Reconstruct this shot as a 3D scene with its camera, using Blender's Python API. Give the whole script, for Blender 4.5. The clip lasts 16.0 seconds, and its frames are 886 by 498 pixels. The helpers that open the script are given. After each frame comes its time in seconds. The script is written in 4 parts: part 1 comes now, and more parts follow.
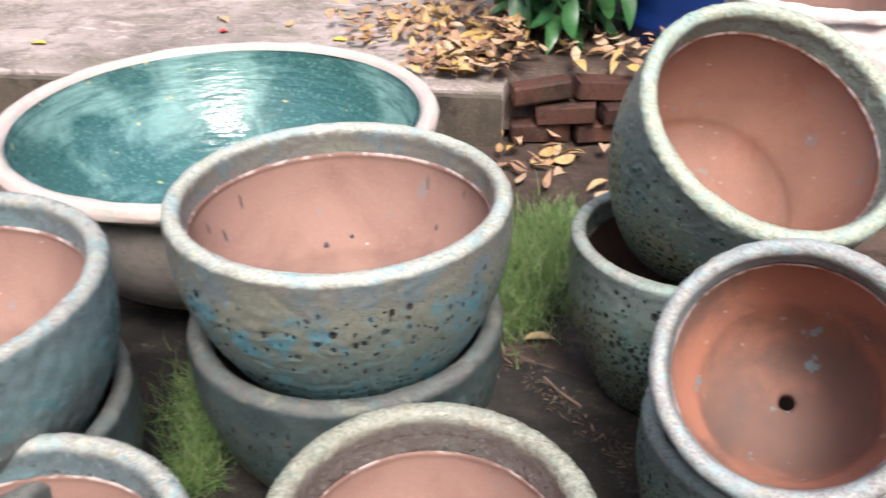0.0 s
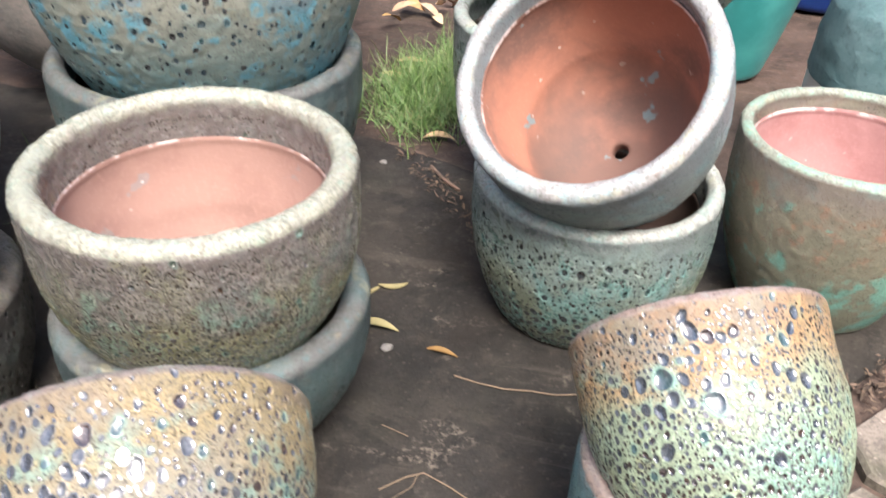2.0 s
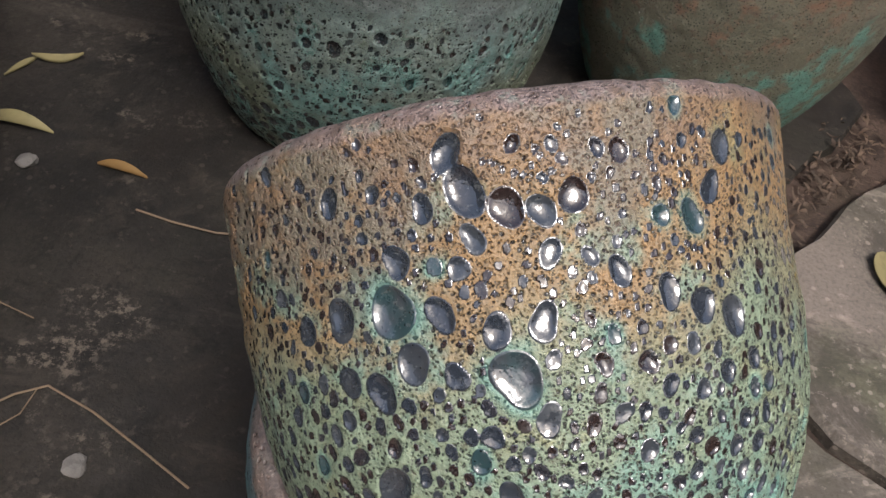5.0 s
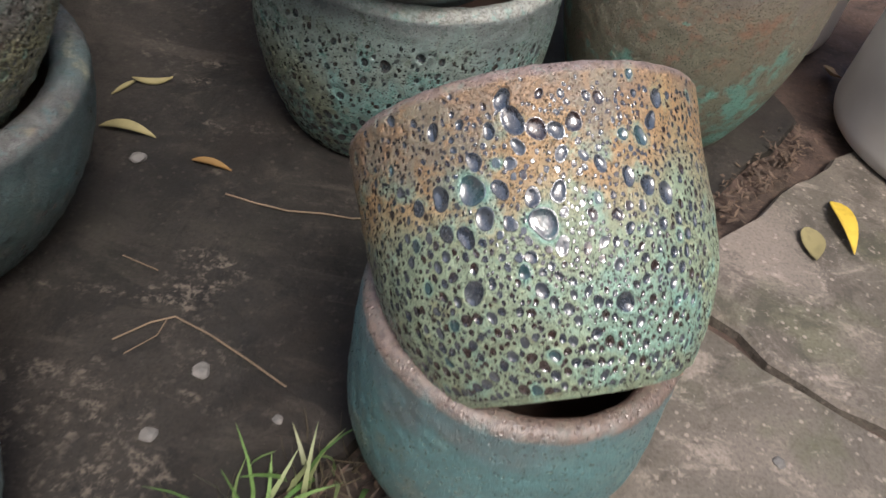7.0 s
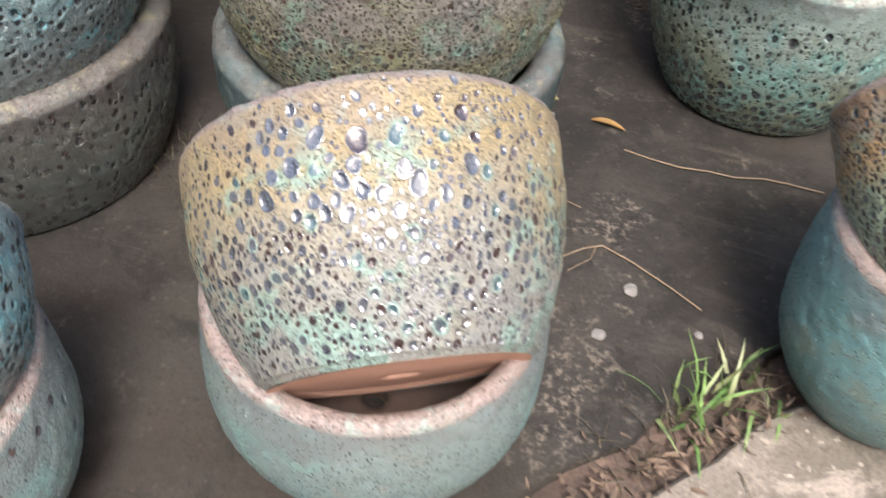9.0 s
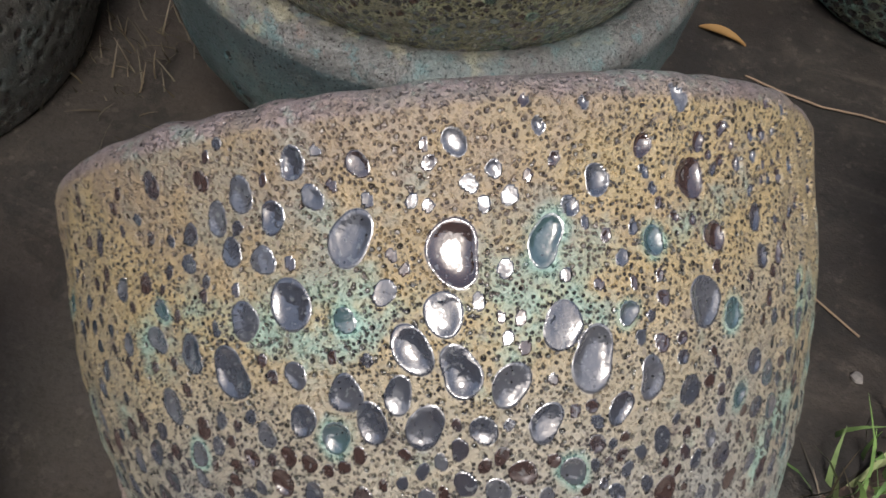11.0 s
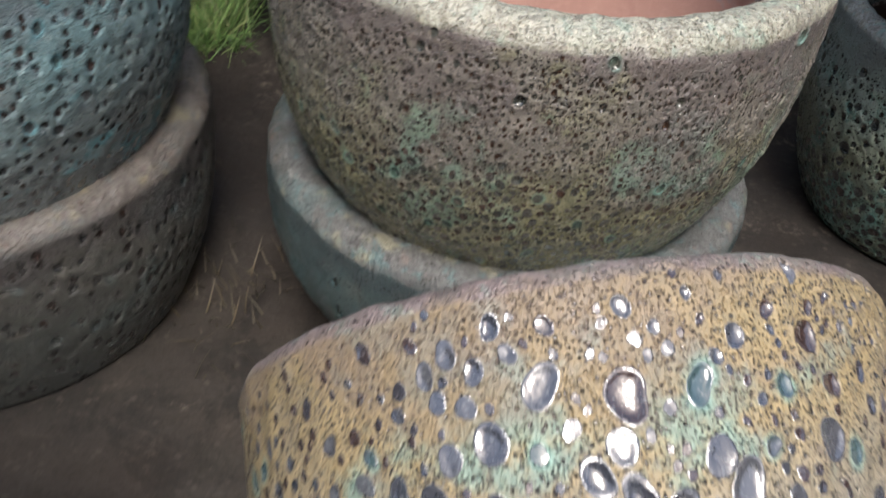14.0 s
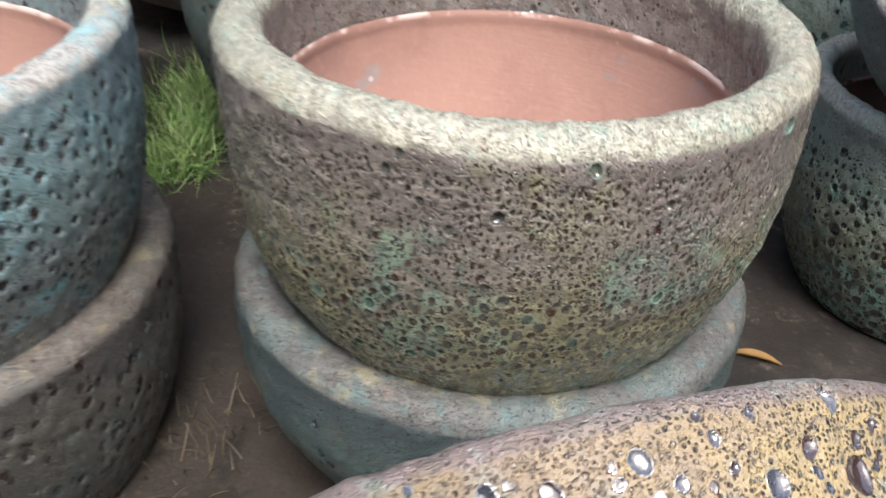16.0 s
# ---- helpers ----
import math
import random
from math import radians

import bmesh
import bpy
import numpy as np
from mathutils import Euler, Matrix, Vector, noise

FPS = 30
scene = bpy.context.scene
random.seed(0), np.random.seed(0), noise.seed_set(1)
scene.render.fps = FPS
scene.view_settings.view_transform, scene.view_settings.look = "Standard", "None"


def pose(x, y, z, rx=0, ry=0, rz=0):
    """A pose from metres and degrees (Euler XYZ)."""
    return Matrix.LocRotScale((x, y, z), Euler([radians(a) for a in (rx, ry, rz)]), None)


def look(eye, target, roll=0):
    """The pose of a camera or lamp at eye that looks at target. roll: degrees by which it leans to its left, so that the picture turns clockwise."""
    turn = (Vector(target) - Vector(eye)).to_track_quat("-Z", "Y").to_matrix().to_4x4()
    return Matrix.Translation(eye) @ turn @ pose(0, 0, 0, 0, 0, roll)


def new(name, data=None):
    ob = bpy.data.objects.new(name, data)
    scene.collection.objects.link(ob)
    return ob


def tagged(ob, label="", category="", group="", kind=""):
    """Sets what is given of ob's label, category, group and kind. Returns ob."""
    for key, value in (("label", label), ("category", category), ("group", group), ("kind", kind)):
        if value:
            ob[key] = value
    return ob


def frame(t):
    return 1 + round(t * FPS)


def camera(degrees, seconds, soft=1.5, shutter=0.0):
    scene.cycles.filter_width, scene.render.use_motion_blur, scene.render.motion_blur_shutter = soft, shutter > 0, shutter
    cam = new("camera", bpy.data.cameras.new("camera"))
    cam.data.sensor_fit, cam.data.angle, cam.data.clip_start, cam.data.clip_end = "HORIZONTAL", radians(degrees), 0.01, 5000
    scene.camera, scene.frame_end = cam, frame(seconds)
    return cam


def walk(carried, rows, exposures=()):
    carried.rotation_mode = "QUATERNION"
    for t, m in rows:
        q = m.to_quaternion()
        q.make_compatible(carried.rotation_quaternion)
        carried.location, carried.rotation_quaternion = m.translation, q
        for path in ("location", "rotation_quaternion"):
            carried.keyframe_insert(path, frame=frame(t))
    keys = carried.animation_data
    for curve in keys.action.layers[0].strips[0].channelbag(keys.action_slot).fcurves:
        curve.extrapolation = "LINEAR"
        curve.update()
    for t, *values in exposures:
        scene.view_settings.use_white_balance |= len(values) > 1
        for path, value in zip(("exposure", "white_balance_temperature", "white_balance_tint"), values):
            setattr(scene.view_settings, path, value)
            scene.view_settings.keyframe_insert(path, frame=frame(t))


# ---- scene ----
cam = camera(54.9, 16.0, shutter=0.4)
PATH = [
    (0, (0.104, 0.123, 1.134), (-0.032, 1.832, 0.103), -0.4),
    (0.5, (0.18, 0.165, 1.088), (0.164, 1.863, 0.032), -0.0),
    (1, (0.251, 0.127, 1.031), (0.134, 1.786, -0.079), 0.9),
    (1.5, (0.357, 0.039, 0.965), (0.177, 1.665, -0.185), 2.3),
    (2, (0.434, -0.025, 0.877), (0.218, 1.598, -0.271), 2.0),
    (2.5, (0.509, 0.021, 0.78), (0.399, 1.59, -0.457), 2.2),
    (3, (0.539, 0.171, 0.714), (0.579, 1.678, -0.6), 5.7),
    (3.5, (0.538, 0.275, 0.662), (0.648, 1.664, -0.772), 9.1),
    (3.7, (0.54, 0.31, 0.646), (0.663, 1.672, -0.814), 10.3),
    (5.8, (0.545, 0.373, 0.591), (0.728, 1.693, -0.901), 13.6),
    (6, (0.539, 0.351, 0.602), (0.724, 1.68, -0.881), 13.4),
    (6.5, (0.517, 0.272, 0.652), (0.717, 1.636, -0.796), 13.2),
    (7, (0.491, 0.159, 0.697), (0.695, 1.561, -0.715), 13.1),
    (7.5, (0.46, 0.045, 0.734), (0.607, 1.49, -0.642), 11.8),
    (8, (0.401, -0.043, 0.762), (0.402, 1.409, -0.613), 8.8),
    (8.5, (0.322, -0.061, 0.759), (0.176, 1.329, -0.672), 6.3),
    (9, (0.234, -0.028, 0.747), (0.042, 1.31, -0.727), 5.7),
    (9.5, (0.151, 0.078, 0.726), (-0.011, 1.376, -0.787), 6.1),
    (9.7, (0.126, 0.113, 0.709), (-0.013, 1.358, -0.85), 7.0),
    (11.8, (0.114, 0.279, 0.545), (0.077, 1.319, -1.162), 14.5),
    (12, (0.113, 0.278, 0.546), (0.070, 1.323, -1.158), 14.3),
    (12.5, (0.113, 0.269, 0.551), (0.046, 1.380, -1.110), 13.8),
    (13, (0.110, 0.220, 0.603), (0.012, 1.399, -1.009), 13.1),
    (13.5, (0.099, 0.125, 0.642), (-0.105, 1.448, -0.843), 10.6),
    (14, (0.076, 0.187, 0.601), (-0.137, 1.666, -0.729), 7.4),
    (14.5, (0.093, 0.275, 0.553), (-0.113, 1.843, -0.672), 3.3),
    (15, (0.102, 0.314, 0.528), (-0.103, 1.928, -0.635), 2.0),
    (15.5, (0.096, 0.302, 0.533), (-0.089, 1.925, -0.621), 2.3),
    (16, (0.072, 0.228, 0.586), (-0.151, 1.857, -0.552), 2.9),
]
EXPOSURES = [(0.0, 1.66), (1.0, 1.7), (1.6, 1.8), (2.1, 2.3), (2.6, 2.0), (3.1, 1.25), (3.5, 0.68), (6.5, 0.8), (7.0, 1.1), (7.5, 1.42), (8.0, 1.75), (8.5, 2.15), (9.0, 2.2), (9.5, 1.5), (9.7, 1.4), (12.0, 0.9), (12.8, 0.9), (13.5, 1.3), (14.2, 1.5), (15.0, 2.02), (15.5, 1.9), (16.0, 1.85)]
walk(cam, [(t, look(eye, target, roll)) for t, eye, target, roll in PATH], EXPOSURES)

# ---- world and sun: bright overcast sky, soft light from above ----
world = bpy.data.worlds.new("world")
scene.world = world
world.use_nodes = True
wn, wl = world.node_tree.nodes, world.node_tree.links
sky = wn.new("ShaderNodeTexSky")
sky.sky_type, sky.sun_disc = "NISHITA", False
sky.sun_elevation, sky.sun_rotation = radians(57), radians(163)
sky.air_density, sky.dust_density, sky.ozone_density = 1.0, 4.0, 0.6
wn["Background"].inputs["Strength"].default_value = 0.12
wl.new(sky.outputs["Color"], wn["Background"].inputs["Color"])
sun_data = bpy.data.lights.new("sun", "SUN")
sun_data.energy, sun_data.angle, sun_data.color = 1.5, radians(18), (0.985, 0.985, 1.0)
sun = new("sun", sun_data)
sun.matrix_world = look((0.4, -1.28, 2.1), (0, 0, 0))


# ---- materials ----
class Mat:
    """A small node-graph writer round one Principled material."""

    def __init__(self, name, rough=0.6, metal=0.0, spec=0.5):
        self.m = bpy.data.materials.new(name)
        self.m.use_nodes = True
        self.t = self.m.node_tree
        self.b = self.t.nodes["Principled BSDF"]
        self.b.inputs["Roughness"].default_value = rough
        self.b.inputs["Metallic"].default_value = metal
        self.b.inputs["Specular IOR Level"].default_value = spec
        tc = self.t.nodes.new("ShaderNodeTexCoord")
        oi = self.t.nodes.new("ShaderNodeObjectInfo")
        sc = self.t.nodes.new("ShaderNodeMath")
        sc.operation = "MULTIPLY"
        sc.inputs[1].default_value = 7.3
        self.t.links.new(oi.outputs["Random"], sc.inputs[0])
        add = self.t.nodes.new("ShaderNodeVectorMath")
        self.t.links.new(tc.outputs["Object"], add.inputs[0])
        self.t.links.new(sc.outputs[0], add.inputs[1])
        self.co, self.random = add.outputs[0], oi.outputs["Random"]
        self.height = None

    def link(self, a, b):
        self.t.links.new(a, b)

    def stretch(self, x, y, z):
        n = self.t.nodes.new("ShaderNodeVectorMath")
        n.operation = "MULTIPLY"
        self.link(self.co, n.inputs[0])
        n.inputs[1].default_value = (x, y, z)
        return n.outputs[0]

    def noise(self, scale, detail=3.0, rough=0.55, co=None, warp=0.0):
        n = self.t.nodes.new("ShaderNodeTexNoise")
        n.inputs["Scale"].default_value = scale
        n.inputs["Detail"].default_value = detail
        n.inputs["Roughness"].default_value = rough
        n.inputs["Distortion"].default_value = warp
        self.link(co or self.co, n.inputs["Vector"])
        return n.outputs["Fac"]

    def cells(self, scale, feature="F1", co=None):
        n = self.t.nodes.new("ShaderNodeTexVoronoi")
        n.feature = feature
        n.inputs["Scale"].default_value = scale
        self.link(co or self.co, n.inputs["Vector"])
        return n.outputs["Distance"]

    def ramp(self, fac, lo, hi, a=0.0, b=1.0):
        n = self.t.nodes.new("ShaderNodeMapRange")
        n.interpolation_type = "SMOOTHSTEP"
        for i, v in zip((1, 2, 3, 4), (lo, hi, a, b)):
            n.inputs[i].default_value = v
        self.link(fac, n.inputs[0])
        return n.outputs[0]

    def math(self, op, a, b):
        n = self.t.nodes.new("ShaderNodeMath")
        n.operation = op
        for i, v in enumerate((a, b)):
            if isinstance(v, (int, float)):
                n.inputs[i].default_value = v
            else:
                self.link(v, n.inputs[i])
        return n.outputs[0]

    def attr(self, name):
        n = self.t.nodes.new("ShaderNodeAttribute")
        n.attribute_name = name
        return n.outputs["Fac"]

    def mix(self, fac, a, b):
        n = self.t.nodes.new("ShaderNodeMix")
        n.data_type = "RGBA"
        if isinstance(fac, (int, float)):
            n.inputs[0].default_value = fac
        else:
            self.link(fac, n.inputs[0])
        for i, v in ((6, a), (7, b)):
            if isinstance(v, tuple):
                n.inputs[i].default_value = (*v, 1)
            else:
                self.link(v, n.inputs[i])
        return n.outputs[2]

    def bump(self, fac, strength, distance):
        n = self.t.nodes.new("ShaderNodeBump")
        n.inputs["Strength"].default_value = strength
        n.inputs["Distance"].default_value = distance
        self.link(fac, n.inputs["Height"])
        if self.height is not None:
            self.link(self.height, n.inputs["Normal"])
        self.height = n.outputs[0]
        self.link(self.height, self.b.inputs["Normal"])

    def color(self, c):
        if isinstance(c, tuple):
            self.b.inputs["Base Color"].default_value = (*c, 1)
        else:
            self.link(c, self.b.inputs["Base Color"])

    def rough(self, r):
        self.link(r, self.b.inputs["Roughness"])


def glaze(name, low, high, stain, lip, pit=(0.07, 0.085, 0.11), split=(0.3, 0.7), pores=260.0, grain=1.0, gloss=0.38,
          fleck=(0.08, 0.26, 0.27), fleck_amount=0.5, pore_dark=0.7, band=1.0, pepper=0.0, spread=0.57, lip_fleck=0.35):
    """Reactive volcanic glaze: two body colours that run into each other, flecks, dark pores, a worn pale lip and glassy craters."""
    m = Mat(name, rough=gloss, spec=0.75)
    up, hole = m.attr("up"), m.attr("pit")
    large = m.noise(9, 3, warp=0.6)
    mid = m.noise(42, 4, 0.65)
    fine = m.noise(230, 3, 0.7)
    edge = m.math("ADD", up, m.math("MULTIPLY", m.math("SUBTRACT", large, 0.5), 0.9))
    body = m.mix(m.ramp(edge, split[0], split[1]), low, high)
    body = m.mix(m.ramp(mid, 0.5, 0.68, 0, 0.75), body, stain)
    body = m.mix(m.ramp(m.math("ADD", m.math("MULTIPLY", large, 0.6), m.math("MULTIPLY", mid, 0.5)), spread, spread + 0.1, 0, fleck_amount), body, fleck)
    body = m.mix(m.ramp(fine, 0.35, 0.75, 0.0, 0.35), body, (0.03, 0.035, 0.03))
    body = m.mix(m.ramp(fine, 0.58, 0.8, 0.0, 0.14), body, (0.5, 0.47, 0.36))
    pore = m.cells(pores)
    dark = m.math("MULTIPLY", m.ramp(m.math("ADD", pore, m.math("MULTIPLY", m.math("SUBTRACT", m.noise(140, 1), 0.5), 0.2)), 0.22, 0.29, 1, 0), m.ramp(m.noise(24, 3), 0.3, 0.44))
    body = m.mix(m.math("MULTIPLY", dark, pore_dark), body, (0.025, 0.022, 0.02))
    tiny = m.cells(pores * 2.6)
    specks = m.math("MULTIPLY", m.ramp(tiny, 0.24, 0.34, 1, 0), m.ramp(m.noise(55, 3), 0.4, 0.55))
    body = m.mix(m.math("MULTIPLY", specks, pore_dark), body, (0.03, 0.024, 0.02))
    pin = m.cells(620)
    open_pin = m.math("MULTIPLY", m.ramp(m.math("ADD", pin, m.math("MULTIPLY", m.math("SUBTRACT", m.noise(300, 1), 0.5), 0.3)), 0.26, 0.33, 1, 0), m.ramp(m.noise(30, 3), 0.36, 0.5))
    body = m.mix(m.math("MULTIPLY", m.ramp(pin, 0.36, 0.5, 0, 1), pepper * 0.1), body, (0.5, 0.49, 0.36))
    body = m.mix(m.math("MULTIPLY", open_pin, pepper), body, (0.012, 0.009, 0.008))
    blot = m.noise(120, 4, 0.75)
    body = m.mix(m.ramp(blot, 0.56, 0.68, 0, 0.55), body, (stain[0] * 0.45, stain[1] * 0.42, stain[2] * 0.5))
    collar = m.math("MULTIPLY", m.ramp(edge, 0.72, 0.86), m.ramp(mid, 0.3, 0.6, 0.35, 0.75))
    body = m.mix(collar, body, (high[0] * 0.35 + 0.07 * band, high[1] * 0.35 + 0.052 * band, high[2] * 0.35 + 0.055 * band))
    rim = m.math("ADD", up, m.math("MULTIPLY", m.math("SUBTRACT", mid, 0.5), 0.18))
    worn = m.mix(m.ramp(fine, 0.42, 0.62), lip, (lip[0] * 0.55, lip[1] * 0.52, lip[2] * 0.5))
    worn = m.mix(m.ramp(m.noise(70, 4, 0.7), 0.54, 0.64, 0, 0.2 + lip_fleck), worn, (fleck[0] * 1.4 + 0.05, fleck[1] * 1.3 + 0.04, fleck[2] * 1.2 + 0.04))
    worn = m.mix(m.ramp(m.noise(60, 4, 0.7), 0.58, 0.7, 0, 0.7), worn, (0.22, 0.15, 0.12))
    worn = m.mix(m.ramp(m.noise(15, 4, 0.65), 0.5, 0.6, 0, lip_fleck), worn, (fleck[0] * 1.2 + 0.09, fleck[1] * 1.15 + 0.07, fleck[2] * 1.1 + 0.06))
    worn = m.mix(m.ramp(m.noise(38, 3, 0.6), 0.56, 0.66, 0, lip_fleck), worn, (0.46, 0.42, 0.24))
    body = m.mix(m.ramp(rim, 0.92, 1.02, 0, 0.82), body, worn)
    tone = m.attr("tone")
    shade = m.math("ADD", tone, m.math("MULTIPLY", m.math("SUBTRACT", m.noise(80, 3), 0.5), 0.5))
    deep = m.mix(m.ramp(shade, 0.1, 0.34), (pit[0] * 0.8 + 0.008, pit[1] * 0.45 + 0.004, pit[2] * 0.3 + 0.004), pit)
    deep = m.mix(m.ramp(shade, 0.4, 0.6), deep, (pit[0] * 1.45 + 0.01, pit[1] * 1.4 + 0.009, pit[2] * 1.3 + 0.008))
    deep = m.mix(m.ramp(shade, 0.78, 0.92, 0, 0.8), deep, (pit[0] * 0.75 + 0.005, pit[1] * 1.4 + 0.014, pit[2] * 1.2 + 0.012))
    deep = m.mix(m.ramp(m.noise(520, 2), 0.6, 0.68, 0, 0.5), deep, (0.16, 0.165, 0.16))
    deep = m.mix(m.ramp(m.cells(420), 0.2, 0.12, 0, 0.7), deep, (0.008, 0.007, 0.007))
    body = m.mix(m.math("MULTIPLY", m.attr("halo"), m.ramp(mid, 0.35, 0.6, 0.1, 0.55)), body, fleck)
    body = m.mix(m.ramp(hole, 0.3, 0.62), body, deep)
    m.color(body)
    m.rough(m.math("MULTIPLY", m.math("MULTIPLY", m.ramp(hole, 0.2, 0.7, 1.0, 0.3), m.ramp(dark, 0.2, 0.8, 1.0, 0.4)), m.ramp(mid, 0.3, 0.8, gloss * 1.25, gloss * 0.8)))
    keep = m.math("SUBTRACT", 1.0, m.ramp(hole, 0.1, 0.6))
    m.bump(m.math("MULTIPLY", m.math("SUBTRACT", m.ramp(pore, 0.12, 0.36), 1.0), keep), 0.8 * grain, 0.0012)
    m.bump(m.math("MULTIPLY", m.math("SUBTRACT", m.ramp(tiny, 0.1, 0.45), 1.0), keep), 0.6 * grain, 0.0007)
    if pepper:
        m.bump(m.math("MULTIPLY", m.math("SUBTRACT", m.ramp(pin, 0.1, 0.42), 1.0), keep), 0.9 * pepper, 0.0011)
    m.bump(m.math("MULTIPLY", m.math("SUBTRACT", m.noise(320, 4, 0.7), 0.5), keep), 0.9 * grain, 0.0013)
    m.bump(m.math("MULTIPLY", m.math("SUBTRACT", m.noise(1000, 2), 0.5), keep), 0.25 * grain, 0.0004)
    m.bump(m.math("MULTIPLY", m.noise(130, 3, 0.6), m.ramp(hole, 0.4, 0.9)), 0.5, 0.0011)
    m.link(m.math("MAXIMUM", m.ramp(hole, 0.35, 0.6), m.math("MULTIPLY", dark, 0.8)), m.b.inputs["Coat Weight"])
    m.link(m.ramp(m.noise(75, 4, 0.7), 0.42, 0.62, 0.03, 0.34), m.b.inputs["Coat Roughness"])
    m.b.inputs["Coat IOR"].default_value = 1.6
    m.link(m.height, m.b.inputs["Coat Normal"])
    return m.m


def terracotta(name, tone, stain, lime=0.3, soot_shade=0.0):
    m = Mat(name, rough=0.82, spec=0.25)
    large, fine = m.noise(7, 4, 0.6, warp=0.5), m.noise(160, 3)
    c = m.mix(m.ramp(large, 0.42, 0.72, 0, 0.8), tone, stain)
    c = m.mix(m.ramp(fine, 0.45, 0.8, 0, 0.3), c, (tone[0] * 1.3, tone[1] * 1.35, tone[2] * 1.4))
    c = m.mix(m.ramp(m.noise(38, 2), 0.72, 0.76, 0, lime), c, (0.55, 0.46, 0.4))
    c = m.mix(m.ramp(m.cells(16), 0.05, 0.03, 0, 0.6), c, (0.6, 0.55, 0.5))
    band = m.attr("up")
    wash = m.math("MULTIPLY", m.ramp(band, 0.86, 0.98), m.ramp(m.noise(22, 4, 0.7), 0.46, 0.56, 0, 0.8))
    c = m.mix(wash, c, (0.6, 0.5, 0.46))
    # Darker towards the floor: sooty stain, with inner shade put into the colour.
    if soot_shade:
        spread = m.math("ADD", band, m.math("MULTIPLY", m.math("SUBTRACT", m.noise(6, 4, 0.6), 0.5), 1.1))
        c = m.mix(m.ramp(spread, 0.1, 0.5, soot_shade, 0), c, (0.1, 0.07, 0.06))
        c = m.mix(m.ramp(m.noise(19, 3), 0.66, 0.7, 0, soot_shade), c, (0.15, 0.24, 0.26))
    m.color(c)
    m.bump(m.noise(240, 3), 0.25, 0.0008)
    m.bump(m.noise(60, 2, co=m.stretch(1, 1, 5)), 0.2, 0.0015)
    return m.m


def concrete(name, dark, light, moss=(0.05, 0.055, 0.03), moss_amount=0.4, dust=0.5, scuff=0.0):
    m = Mat(name, rough=0.78, spec=0.35)
    large, mid, fine = m.noise(2.1, 5, 0.62, warp=0.4), m.noise(17, 5, 0.7), m.noise(210, 3, 0.7)
    c = m.mix(m.ramp(large, 0.38, 0.66), dark, light)
    c = m.mix(m.ramp(m.noise(4.0, 6, 0.7, co=m.stretch(1, 2.6, 1), warp=1.2), 0.56, 0.66, 0, 0.6), c, tuple(v * 1.7 for v in light))
    c = m.mix(m.ramp(mid, 0.5, 0.72, 0, dust), c, tuple(v * 1.5 for v in light))
    c = m.mix(m.ramp(m.noise(5.5, 4, 0.6), 0.52, 0.68, 0, moss_amount), c, moss)
    c = m.mix(m.ramp(fine, 0.4, 0.75, 0, 0.45), c, tuple(v * 0.4 for v in dark))
    c = m.mix(m.ramp(m.noise(8.5, 7, 0.78, warp=0.5), 0.5, 0.6, 0, 0.6), c, tuple(v * 0.45 for v in dark))
    c = m.mix(m.ramp(m.noise(75, 4, 0.75), 0.58, 0.68, 0, 0.6), c, tuple(v * 1.6 for v in light))
    c = m.mix(m.ramp(m.cells(48), 0.16, 0.1, 0, 0.5), c, tuple(v * 1.9 for v in light))
    if scuff:
        patch = m.math("MULTIPLY", m.ramp(m.noise(6.5, 5, 0.6, warp=0.8), 0.54, 0.66), m.ramp(m.noise(95, 5, 0.8), 0.5, 0.62))
        c = m.mix(m.math("MULTIPLY", patch, scuff), c, tuple(v * 4.2 for v in light))
        c = m.mix(m.ramp(m.noise(3.2, 4, 0.6), 0.48, 0.66, 0, 0.5), c, (dark[0] * 1.5, dark[1] * 1.2, dark[2] * 0.95))
    m.color(c)
    m.rough(m.ramp(mid, 0.3, 0.7, 0.62, 0.9))
    m.bump(m.noise(26, 5, 0.65), 0.5, 0.006)
    m.bump(fine, 0.5, 0.0015)
    return m.m


def plain(name, a, b, rough, scale=14.0, relief=0.3, spec=0.5, size=0.002):
    m = Mat(name, rough=rough, spec=spec)
    n = m.noise(scale, 4, 0.6)
    c = m.mix(m.ramp(n, 0.35, 0.7), a, b)
    c = m.mix(m.math("MULTIPLY", m.random, 0.35), c, tuple(v * 0.55 for v in b))
    m.color(c)
    m.bump(m.noise(scale * 6, 3), relief, size)
    return m.m


def scattered(name, colours, rough=0.7, vein=0.0):
    """Leaves and blades: each island of the mesh has its own tone."""
    m = Mat(name, rough=rough)
    g = m.t.nodes.new("ShaderNodeNewGeometry")
    r = m.t.nodes.new("ShaderNodeValToRGB")
    r.color_ramp.interpolation = "LINEAR"
    el = r.color_ramp.elements
    while len(el) < len(colours):
        el.new(0.5)
    for i, c in enumerate(colours):
        el[i].position = i / (len(colours) - 1)
        el[i].color = (*c, 1)
    m.link(g.outputs["Random Per Island"], r.inputs[0])
    c = m.mix(m.ramp(m.noise(55, 3), 0.45, 0.75, 0, 0.5), r.outputs[0], tuple(v * 0.5 for v in colours[0]))
    m.color(c)
    m.bump(m.noise(120, 2), 0.2, 0.001)
    return m.m


